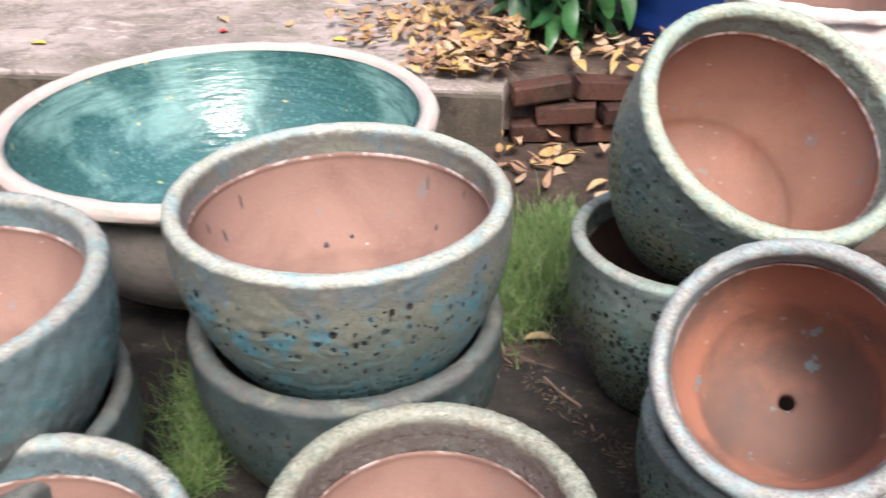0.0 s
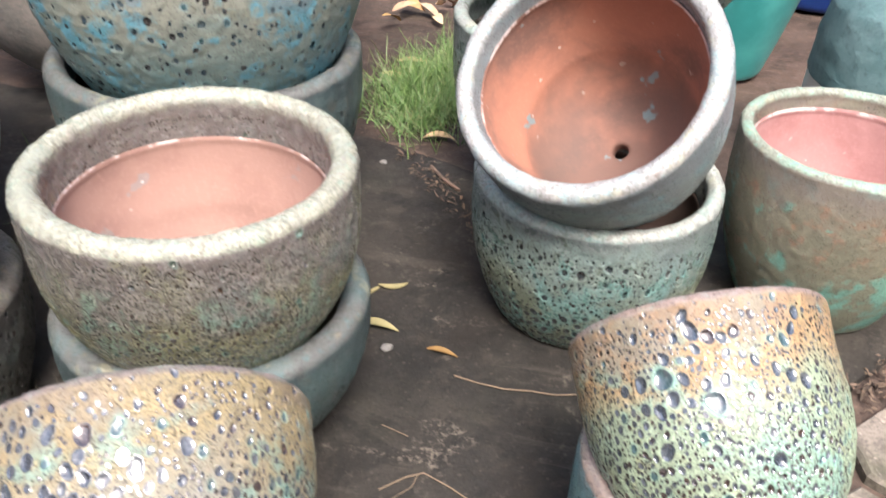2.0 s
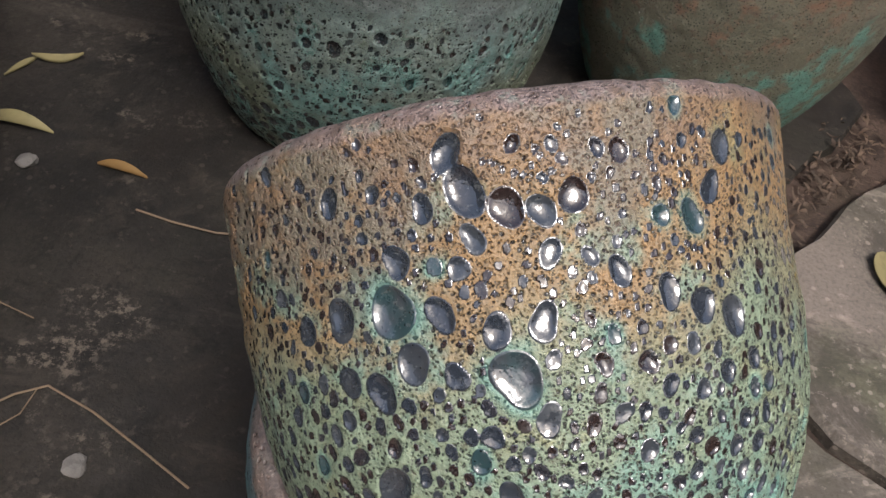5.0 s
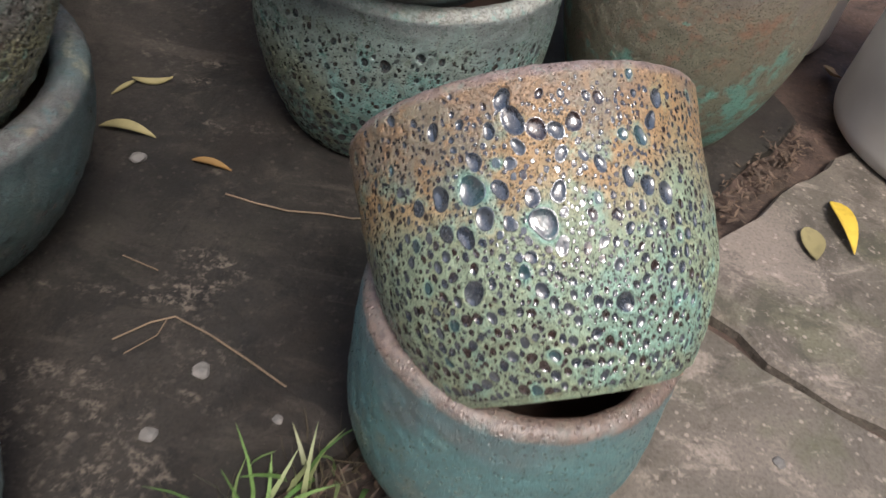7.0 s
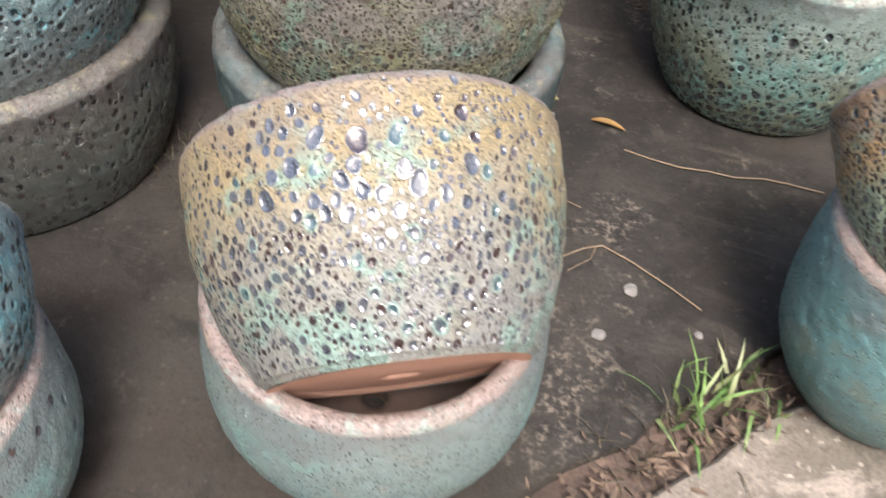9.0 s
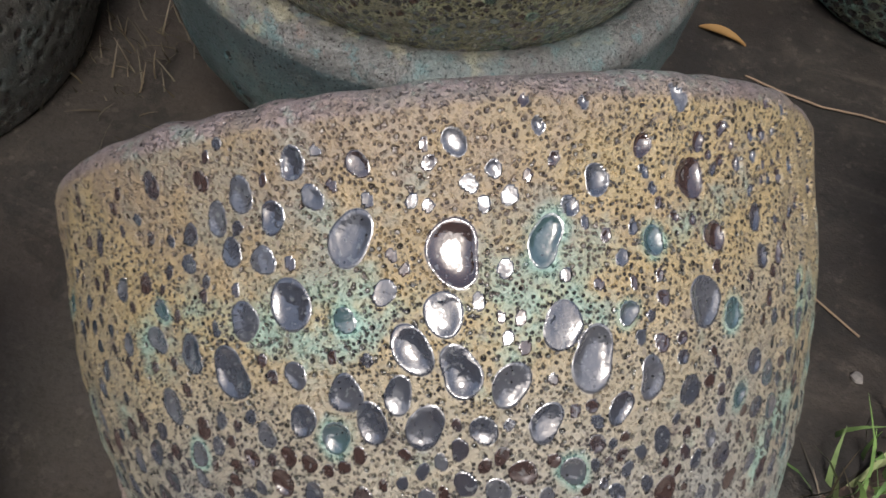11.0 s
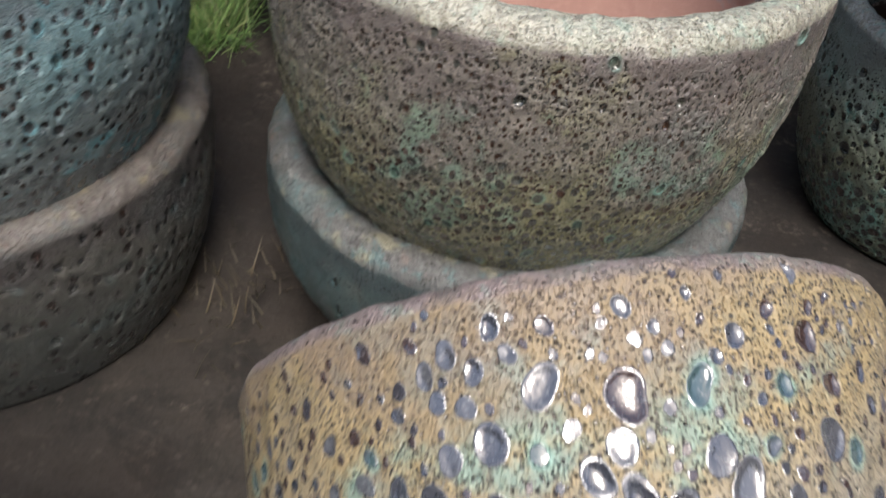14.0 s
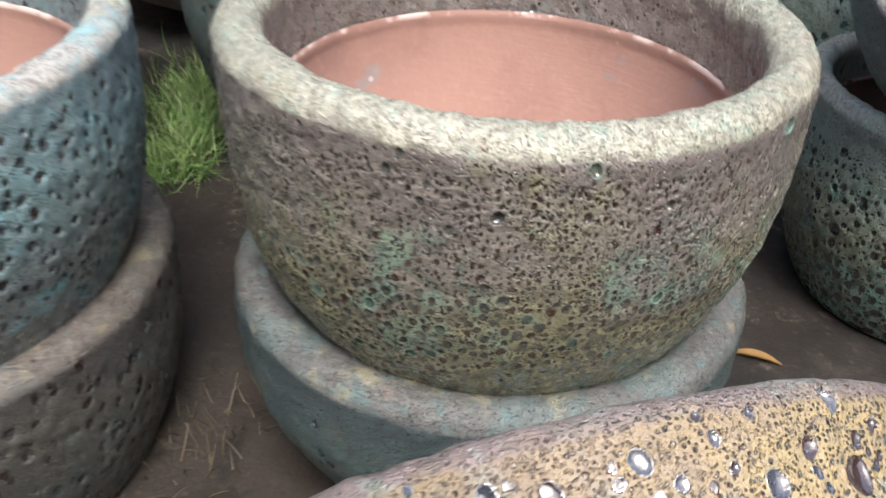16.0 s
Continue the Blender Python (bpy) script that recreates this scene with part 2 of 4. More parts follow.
g_olive = glaze("olive_brown_glaze", (0.18, 0.172, 0.092), (0.15, 0.13, 0.112), (0.19, 0.18, 0.1), (0.37, 0.365, 0.28), pit=(0.04, 0.042, 0.035), split=(0.42, 0.72), fleck=(0.12, 0.29, 0.24), lip_fleck=0.08, fleck_amount=0.45, pores=330, gloss=0.24, pepper=0.9)
g_blue = glaze("blue_brown_glaze", (0.09, 0.19, 0.2), (0.19, 0.19, 0.15), (0.185, 0.165, 0.105), (0.5, 0.5, 0.42), pit=(0.02, 0.035, 0.045), split=(0.2, 0.7), fleck=(0.06, 0.26, 0.34), fleck_amount=0.9, pores=300, pore_dark=0.6, spread=0.53, pepper=0.4)
g_teal = glaze("teal_glaze", (0.07, 0.165, 0.17), (0.1, 0.215, 0.22), (0.13, 0.23, 0.22), (0.2, 0.13, 0.1), split=(0.3, 0.8), fleck=(0.13, 0.15, 0.12), lip_fleck=0.08, fleck_amount=0.5, pores=200, grain=0.7, gloss=0.36, pore_dark=0.4, pepper=0.3)
g_steel = glaze("blue_grey_glaze", (0.13, 0.158, 0.163), (0.125, 0.235, 0.255), (0.15, 0.175, 0.18), (0.44, 0.42, 0.37), pit=(0.03, 0.035, 0.04), split=(0.3, 0.8), fleck=(0.06, 0.26, 0.31), fleck_amount=0.7, pores=400, pore_dark=0.5, pepper=0.7, spread=0.56, gloss=0.26)
g_slate = glaze("slate_teal_glaze", (0.02, 0.056, 0.056), (0.04, 0.08, 0.086), (0.1, 0.084, 0.066), (0.145, 0.14, 0.128), split=(0.3, 0.8), fleck=(0.03, 0.12, 0.13), fleck_amount=0.7, pores=420, pore_dark=0.85, pit=(0.02, 0.025, 0.025), band=0.2, gloss=0.35, grain=1.5, pepper=0.6)
g_umber = glaze("dark_umber_glaze", (0.03, 0.035, 0.036), (0.044, 0.041, 0.038), (0.062, 0.052, 0.042), (0.15, 0.13, 0.11), split=(0.3, 0.8), fleck=(0.05, 0.085, 0.09), fleck_amount=0.6, pores=420, pore_dark=0.85, pit=(0.02, 0.02, 0.02), band=0.3, gloss=0.3, grain=1.4, pepper=0.7)
g_crater = glaze("ochre_crater_glaze", (0.25, 0.32, 0.205), (0.36, 0.205, 0.08), (0.31, 0.27, 0.12), (0.3, 0.22, 0.2), pit=(0.03, 0.036, 0.046), split=(0.43, 0.7), fleck=(0.17, 0.38, 0.32), lip_fleck=0.08, fleck_amount=0.6, pores=330, gloss=0.42, pore_dark=0.9, pepper=0.8, spread=0.55)
g_ochre = glaze("yellow_crater_glaze", (0.18, 0.175, 0.162), (0.255, 0.178, 0.07), (0.19, 0.155, 0.115), (0.2, 0.155, 0.15), pit=(0.034, 0.037, 0.046), split=(0.15, 0.75), fleck=(0.14, 0.31, 0.26), lip_fleck=0.08, spread=0.56, fleck_amount=0.6, pores=330, gloss=0.52, pore_dark=0.95, pepper=1.0)
g_sage = glaze("sage_crater_glaze", (0.29, 0.3, 0.18), (0.19, 0.27, 0.23), (0.27, 0.27, 0.17), (0.44, 0.46, 0.34), pit=(0.045, 0.05, 0.04), split=(0.35, 0.85), fleck=(0.11, 0.28, 0.29), fleck_amount=0.55, pores=260, spread=0.54, pepper=0.5, gloss=0.3)
g_moss = glaze("moss_green_glaze", (0.145, 0.17, 0.11), (0.16, 0.22, 0.205), (0.15, 0.15, 0.1), (0.42, 0.42, 0.37), pit=(0.015, 0.02, 0.022), split=(0.3, 0.75), fleck=(0.11, 0.29, 0.27), fleck_amount=0.6, pores=320, pore_dark=0.9, pepper=0.7, spread=0.53, gloss=0.28)
g_crust = glaze("rust_and_verdigris_glaze", (0.16, 0.155, 0.1), (0.2, 0.17, 0.12), (0.25, 0.115, 0.065), (0.3, 0.33, 0.26), split=(0.3, 0.9), fleck=(0.11, 0.34, 0.27), fleck_amount=0.8, pores=420, gloss=0.5, pore_dark=0.75, grain=1.3, spread=0.56)
g_greyed = glaze("grey_violet_glaze", (0.23, 0.25, 0.23), (0.2, 0.24, 0.245), (0.21, 0.26, 0.26), (0.36, 0.34, 0.32), split=(0.3, 0.8), fleck=(0.15, 0.31, 0.35), fleck_amount=0.65, pores=300, gloss=0.36, spread=0.52, pepper=0.4)
g_brown = glaze("brown_teal_glaze", (0.13, 0.203, 0.203), (0.169, 0.216, 0.21), (0.182, 0.165, 0.14), (0.25, 0.175, 0.15), split=(0.2, 0.8), fleck=(0.15, 0.34, 0.31), lip_fleck=0.08, fleck_amount=0.5, pores=260, gloss=0.4, spread=0.54, pepper=0.4)
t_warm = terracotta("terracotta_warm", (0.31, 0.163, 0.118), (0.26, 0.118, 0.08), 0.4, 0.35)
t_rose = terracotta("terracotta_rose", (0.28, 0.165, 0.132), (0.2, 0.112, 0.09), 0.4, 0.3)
t_pink = terracotta("terracotta_pink", (0.38, 0.2, 0.185), (0.24, 0.1, 0.095), 0.4)
# Clay painted near black for the shade inside the lower pots.
t_shade = terracotta("terracotta_inner_shade", (0.1, 0.065, 0.05), (0.045, 0.035, 0.03), 0.1)
t_cut = terracotta("terracotta_unglazed_foot", (0.5, 0.28, 0.2), (0.42, 0.22, 0.15))
t_dark = terracotta("terracotta_sooty_shaded", (0.34, 0.15, 0.1), (0.13, 0.085, 0.07), 0.6, 0.8)


def bowl_glaze():
    m = Mat("glossy_green_glaze", rough=0.12)
    large, streak = m.noise(4.2, 4, 0.6, warp=0.8), m.noise(9, 4, 0.6, co=m.stretch(1, 1, 5))
    c = m.mix(m.ramp(large, 0.4, 0.65), (0.03, 0.09, 0.088), (0.165, 0.285, 0.265))
    c = m.mix(m.ramp(streak, 0.5, 0.7, 0, 0.6), c, (0.02, 0.07, 0.075))
    c = m.mix(m.ramp(m.noise(110, 3), 0.5, 0.8, 0, 0.4), c, (0.2, 0.42, 0.36))
    c = m.mix(m.ramp(m.noise(22, 4), 0.68, 0.72, 0, 0.7), c, (0.45, 0.4, 0.16))
    m.color(c)
    m.bump(m.noise(14, 3, co=m.stretch(1, 1, 4)), 0.7, 0.01)
    m.bump(m.noise(120, 2), 0.15, 0.0008)
    return m.m


def lime_crust(name, a, b, c):
    m = Mat(name, rough=0.8)
    k = m.mix(m.ramp(m.noise(13, 4, 0.65), 0.4, 0.65), a, b)
    k = m.mix(m.ramp(m.noise(70, 4, 0.7), 0.5, 0.7, 0, 0.6), k, c)
    m.color(k)
    m.bump(m.noise(70, 4, 0.7), 0.7, 0.003)
    m.bump(m.cells(160), 0.4, 0.001)
    return m.m


m_bowl = bowl_glaze()
m_bowl_rim = lime_crust("limed_rim", (0.42, 0.32, 0.29), (0.35, 0.34, 0.29), (0.48, 0.42, 0.38))
m_bowl_out = lime_crust("weathered_grey_crust", (0.19, 0.17, 0.15), (0.27, 0.23, 0.2), (0.12, 0.12, 0.11))
m_drip = lime_crust("white_drip_glaze", (0.62, 0.5, 0.47), (0.7, 0.64, 0.6), (0.5, 0.33, 0.29))
m_turq = plain("turquoise_glaze", (0.03, 0.2, 0.19), (0.06, 0.29, 0.27), 0.3, 9, 0.15)
m_white = plain("white_glaze", (0.52, 0.48, 0.43), (0.6, 0.56, 0.51), 0.35, 6, 0.08)
m_speck = lime_crust("speckled_green_glaze", (0.075, 0.14, 0.14), (0.11, 0.18, 0.18), (0.045, 0.08, 0.08))
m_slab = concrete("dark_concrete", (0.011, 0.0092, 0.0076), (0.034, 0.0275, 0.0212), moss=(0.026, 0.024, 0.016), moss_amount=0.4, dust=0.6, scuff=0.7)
m_slab_light = concrete("pale_concrete", (0.1, 0.086, 0.066), (0.205, 0.168, 0.138), moss=(0.09, 0.095, 0.05), moss_amount=0.6)
m_platform = concrete("pale_pink_concrete", (0.2, 0.165, 0.145), (0.36, 0.295, 0.27), moss=(0.12, 0.115, 0.065), moss_amount=0.6)
m_kerb = concrete("mossy_kerb", (0.045, 0.037, 0.028), (0.1, 0.08, 0.06), moss_amount=0.5)
# Soil darkened to carry the shade of shrubs and trees behind.
m_soil = concrete("shaded_soil", (0.038, 0.025, 0.018), (0.09, 0.058, 0.043), moss=(0.045, 0.04, 0.022), moss_amount=0.35)
m_brick = concrete("old_red_brick", (0.04, 0.018, 0.013), (0.085, 0.034, 0.023), moss=(0.03, 0.028, 0.018), moss_amount=0.95, dust=0.35)
# Blue kept dark: the shade the barrels stand in is in the colour.
m_barrel = plain("blue_plastic", (0.003, 0.018, 0.1), (0.005, 0.028, 0.14), 0.4, 5, 0.1)
m_bark = plain("bark", (0.16, 0.1, 0.07), (0.08, 0.055, 0.04), 0.85, 40, 0.6)
m_leaf = scattered("shrub_leaf", [(0.015, 0.055, 0.02), (0.03, 0.1, 0.03), (0.045, 0.13, 0.04)], 0.35)
m_grass = scattered("grass_blade", [(0.05, 0.1, 0.025), (0.1, 0.19, 0.045), (0.17, 0.26, 0.08), (0.2, 0.2, 0.1)], 0.55)
m_dry = scattered("dry_grass", [(0.03, 0.023, 0.013), (0.075, 0.056, 0.032), (0.05, 0.042, 0.024)], 0.7)
m_fallen = scattered("fallen_leaf", [(0.17, 0.08, 0.045), (0.33, 0.19, 0.11), (0.44, 0.31, 0.2), (0.42, 0.26, 0.07), (0.26, 0.14, 0.085)], 0.7)
m_crumb = scattered("leaf_crumb", [(0.045, 0.028, 0.018), (0.08, 0.05, 0.032), (0.13, 0.085, 0.055), (0.06, 0.04, 0.026)], 0.8)
m_yellow = scattered("yellow_leaf", [(0.55, 0.36, 0.03), (0.6, 0.42, 0.06)], 0.5)
m_olive = scattered("olive_leaf", [(0.2, 0.17, 0.075), (0.27, 0.22, 0.1)], 0.6)
m_orange = scattered("orange_leaf", [(0.17, 0.09, 0.03), (0.22, 0.13, 0.04)], 0.6)
m_straw = scattered("straw", [(0.15, 0.105, 0.065), (0.2, 0.14, 0.09)], 0.8)
m_drop = plain("dark_glaze", (0.03, 0.035, 0.04), (0.05, 0.05, 0.055), 0.3)
m_stone = plain("pale_stone", (0.17, 0.155, 0.14), (0.11, 0.1, 0.09), 0.8, 60, 0.4)
m_red = plain("red_petal", (0.6, 0.03, 0.02), (0.5, 0.03, 0.02), 0.5)


# ---- builders ----
def mesh_from(name, verts, faces, material, smooth=True):
    me = bpy.data.meshes.new(name)
    me.from_pydata(verts, [], faces)
    me.materials.append(material)
    if smooth:
        me.polygons.foreach_set("use_smooth", [True] * len(me.polygons))
    me.update()
    return me


def hang(name, me, parent, label=""):
    ob = new(name, me)
    ob.parent = parent
    if label:
        tagged(ob, label)
    return ob


def part(name, bm, material, parent, label="", smooth=False):
    me = bpy.data.meshes.new(name)
    bm.to_mesh(me)
    bm.free()
    me.materials.append(material)
    if smooth:
        me.polygons.foreach_set("use_smooth", [True] * len(me.polygons))
    return hang(name, me, parent, label)


def resample(pts, step):
    """Points at even steps along a polyline (r, z, up)."""
    p = np.array(pts, float)
    d = np.r_[0, np.cumsum(np.hypot(np.diff(p[:, 0]), np.diff(p[:, 1])))]
    n = max(3, int(d[-1] / step))
    s = np.linspace(0, d[-1], n + 1)
    return np.stack([np.interp(s, d, p[:, i]) for i in range(3)], 1), s


def wobble(theta, up, seed, amount):
    """Slow unevenness of a hand-thrown wall."""
    rng = np.random.RandomState(seed)
    out = np.zeros_like(theta)
    for k in range(1, 6):
        a, b, c = rng.uniform(0, 6.28, 3)
        out += np.sin(k * theta + a + 2.5 * np.sin(up * 3 + b)) / k * np.cos(up * k * 1.7 + c)
    return out * amount


def revolve(name, prof, step, around, material, seed=0, uneven=0.0, craters=(), bumpy=0.0):
    """A surface of revolution from (r, z, up) points, with craters (angle, up, radius, depth, tone or None) pressed into it. Carries 'up', 'pit', 'tone' and 'halo'."""
    p, s = resample(prof, step)
    m, n = len(p), around
    th = np.arange(n) * (2 * np.pi / n)
    dr, dz = np.gradient(p[:, 0], s), np.gradient(p[:, 1], s)
    ln = np.hypot(dr, dz) + 1e-9
    nr, nz = dz / ln, -dr / ln
    off, pit = np.zeros((m, n)), np.zeros((m, n))
    T, U = np.meshgrid(th, p[:, 2])
    if uneven:
        off += wobble(T, U, seed, uneven)
    if bumpy:
        rng = np.random.RandomState(seed + 5)
        raw = rng.normal(size=(m, n))
        k = max(1, int(0.004 / step))
        for _ in range(2):
            raw = sum(np.roll(raw, i, 1) for i in range(-k, k + 1)) / (2 * k + 1)
            raw = sum(np.roll(raw, i, 0) for i in range(-k, k + 1)) / (2 * k + 1)
        off += raw / (raw.std() + 1e-9) * bumpy * np.clip((p[:, 2] * 6)[:, None], 0, 1)
    rng = np.random.RandomState(seed + 9)
    tone, halo = np.full((m, n), 0.5), np.zeros((m, n))
    for a, u, rad, deep, own in craters:
        j = int(np.argmin(np.abs(p[:, 2] - u)))
        r0 = max(p[j, 0], 0.01)
        dj, di = int(rad * 1.6 / step) + 2, int(rad * 1.6 / (r0 * 2 * np.pi / n)) + 2
        js = np.arange(max(0, j - dj), min(m, j + dj + 1))
        i0 = int(round(a / (2 * np.pi / n)))
        ii = np.arange(i0 - di, i0 + di + 1)
        x = ((ii * (2 * np.pi / n) - a) * r0)[None, :]
        y = (s[js] - s[j])[:, None]
        q, w, ph, e = rng.uniform(-0.5, 0.5), rng.uniform(0.8, 1.05), rng.uniform(0, 6.28), rng.uniform(0.03, 0.11)
        xr, yr = x * np.cos(q) + y * np.sin(q), -x * np.sin(q) + y * np.cos(q)
        ang = np.arctan2(yr, xr)
        rho = np.hypot(xr / w, yr * 0.82) / rad / (1 + e * np.sin(2 * ang + ph) + e * 0.7 * np.sin(3 * ang + 2 * ph))
        fill = np.clip((1.08 - rho) / 0.26, 0, 1)
        fill = fill * fill * (3 - 2 * fill)
        power, sunk, tip = rng.uniform(2.2, 4.2), rng.uniform(0.7, 1.05), rng.uniform(-0.25, 0.25, 2)
        hue = rng.uniform() * (1.0 if rad > 0.003 else 0.62 if rad > 0.002 else 0.3)
        hue = hue if own is None else own
        floor = np.clip(1 - rho ** power, 0, 1)
        shape = -deep * sunk * floor * (1 + (tip[0] * xr + tip[1] * yr) / rad) + deep * 0.12 * np.exp(-((rho - 1.12) / 0.13) ** 2)
        g = np.ix_(js, ii % n)
        off[g] = np.where(fill > 0.02, np.minimum(off[g], shape), off[g] + shape)
        pit[g] = np.maximum(pit[g], fill)
        tone[g] = np.where(fill > 0.02, hue, tone[g])
        if hue > 0.8:
            halo[g] = np.maximum(halo[g], np.clip((1.6 - rho) / 0.6, 0, 1))
    R = p[:, 0][:, None] + nr[:, None] * off
    Z = p[:, 1][:, None] + nz[:, None] * off
    co = np.stack([R * np.cos(T), R * np.sin(T), Z], 2).reshape(-1, 3)
    j, i = np.meshgrid(np.arange(m - 1), np.arange(n), indexing="ij")
    k = (i + 1) % n
    quads = np.stack([j * n + i, j * n + k, (j + 1) * n + k, (j + 1) * n + i], 2).reshape(-1, 4)
    me = bpy.data.meshes.new(name)
    me.vertices.add(len(co))
    me.vertices.foreach_set("co", co.ravel())
    me.loops.add(quads.size)
    me.loops.foreach_set("vertex_index", quads.ravel().astype(np.int32))
    me.polygons.add(len(quads))
    me.polygons.foreach_set("loop_start", np.arange(0, quads.size, 4, dtype=np.int32))
    me.polygons.foreach_set("use_smooth", np.ones(len(quads), bool))
    me.update(calc_edges=True)
    for key, v in (("up", U), ("pit", pit), ("tone", tone), ("halo", halo)):
        me.attributes.new(key, "FLOAT", "POINT").data.foreach_set("value", v.ravel().astype(np.float32))
    me.materials.append(material)
    return me


def strew(seed, count, lo, hi, radius, H, sizes, depth=0.45, keep=None, given=(), tones={}):
    """Craters thrown at random over a wall, large ones first, with hardly any overlap."""
    rng = np.random.RandomState(seed)
    done = [(a % (2 * math.pi), u, r, r * depth * 0.8, tones.get(i, 0.3 + 0.35 * rng.uniform())) for i, (a, u, r) in enumerate(given)]
    cell = {}

    def put(a, u, r):
        cell.setdefault((int(a * radius / 0.02), int(u * H / 0.02)), []).append((a * radius, u * H, r))

    for a, u, r, _, _ in done:
        put(a, u, r)
    want = sorted(sizes[0] * (sizes[1] / sizes[0]) ** (rng.uniform(size=count) ** sizes[2]))[::-1]
    for r in want:
        for _ in range(6):
            a, u = rng.uniform(0, 2 * math.pi), rng.uniform(lo, hi)
            if keep and rng.uniform() > keep(u, r):
                continue
            x, y = a * radius, u * H
            cx, cy = int(x / 0.02), int(y / 0.02)
            if all((x - X) ** 2 + (y - Y) ** 2 > ((r + q) * 1.17) ** 2 for i in (-1, 0, 1) for j in (-1, 0, 1) for X, Y, q in cell.get((cx + i, cy + j), ())):
                put(a, u, r)
                done.append((a, u, r, r * depth, None))
                break
    return done


def pot_profile(R, H, Rb, belly=1.0, at=0.85, power=2.0, thick=0.028, band=0.05):
    """Outer wall, rounded lip and glazed inner band; and the lining below it. belly: widest radius as a part of R, at that part of H."""
    W = R * belly
    lr = thick / 2
    top = H - lr
    outer = [(Rb - 0.004, 0.0, 0.0), (Rb, 0.004, 0.01)]

    def wall(u):
        if u < at:
            return Rb + (W - Rb) * (1 - (1 - u / at) ** power)
        k = (u - at) / (1 - at)
        return W + (R - W) * k * k
    for i in range(1, 41):
        u = i / 40 * top / H
        outer.append((wall(u * H / top) if u * H / top < 1 else R, u * H, u * 0.93 + 0.01))
    for i in range(1, 13):
        a = math.pi * i / 12
        outer.append((R - lr + lr * math.cos(a), top + lr * math.sin(a), 0.96 + 0.08 * math.sin(a)))
    outer.append((R - thick, H - band * 0.6, 0.88))
    outer.append((R - thick - 0.002, H - band, 0.86))
    inner = [(R - thick - 0.002, H - band, 1.0), (R - thick - 0.005, H - band - 0.003, 0.99)]
    floor, curve = 0.024, min(0.085, H * 0.32)
    for i in range(1, 31):
        z = (H - band - 0.003) + (floor + curve - (H - band - 0.003)) * i / 30
        u = max(0.0, (z - floor * 0.6) / (top - floor * 0.6))
        inner.append((max(0.02, wall(min(u, 1.0)) - thick * 1.05), z, z / H))
    r_end, z_end = inner[-1][:2]
    for i in range(1, 17):
        a = math.pi / 2 * i / 16
        inner.append((0.03 + (r_end - 0.03) * math.cos(a) ** 0.85, z_end - curve * math.sin(a) ** 1.35, (z_end - curve * math.sin(a)) / H))
    inner.append((0.0125, floor - 0.002, 0.05))
    inner.append((0.0115, 0.004, 0.0))
    under = [(0.0115, 0.004, 0.0), (0.013, 0.001, 0.0), (Rb * 0.8, 0.003, 0.0), (Rb - 0.012, 0.0, 0.0), (Rb - 0.004, 0.0, 0.0)]
    return outer, inner, under


def axis_pose(base, axis, turn=0.0):
    q = Vector((0, 0, 1)).rotation_difference(Vector(axis).normalized())
    return Matrix.Translation(base) @ q.to_matrix().to_4x4() @ Matrix.Rotation(turn, 4, "Z")


def pot(label, m, R, H, Rb, wall, lining, step=0.002, seed=1, craters=(), uneven=0.0012, bumpy=0.0, foot=None, group="", **shape):
    thing = new("plant_pot")
    thing.matrix_world = m
    tagged(thing, label, "plant pot", group)
    outer, inner, under = pot_profile(R, H, Rb, **shape)
    n = int(2 * math.pi * R / step)
    hang("glazed_wall", revolve("glazed_wall", outer, step, n, wall, seed, uneven, craters, bumpy), thing)
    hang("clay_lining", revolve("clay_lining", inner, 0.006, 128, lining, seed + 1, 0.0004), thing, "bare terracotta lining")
    hang("foot_ring", revolve("foot_ring", under, 0.006, 128, foot or t_cut, seed + 2), thing, "unglazed terracotta foot")
    return thing


UP = (0, 0, 1)
PAIR = "stacked pairs of glazed pots"
# craters that stand out on the two pots seen closest
BIG_A = [(-1.506, 0.734, 0.0069), (-1.324, 0.703, 0.0081), (-1.157, 0.707, 0.0061), (-0.94, 0.694, 0.0039), (-1.136, 0.589, 0.0059), (-1.08, 0.538, 0.0078),
         (-1.632, 0.656, 0.0063), (-1.73, 0.64, 0.0047), (-1.87, 0.598, 0.0049), (-1.779, 0.567, 0.0064), (-1.415, 0.578, 0.0066), (-1.331, 0.542, 0.0062),
         (-1.241, 0.52, 0.0058), (-1.352, 0.623, 0.0055), (-1.548, 0.527, 0.0053), (-1.639, 0.493, 0.0041), (-1.506, 0.482, 0.0053), (-1.408, 0.469, 0.0057),
         (-1.178, 0.46, 0.0051), (-1.024, 0.467, 0.0044), (-0.954, 0.502, 0.0052), (-0.821, 0.603, 0.0064), (-0.842, 0.779, 0.0055), (-1.709, 0.812, 0.0044),
         (-1.793, 0.839, 0.0028), (-1.478, 0.83, 0.0036), (-1.639, 0.556, 0.0035), (-1.953, 0.522, 0.0051), (-1.45, 0.518, 0.0048), (-0.856, 0.473, 0.0043),
         (-1.744, 0.734, 0.0035), (-1.555, 0.894, 0.0035)]
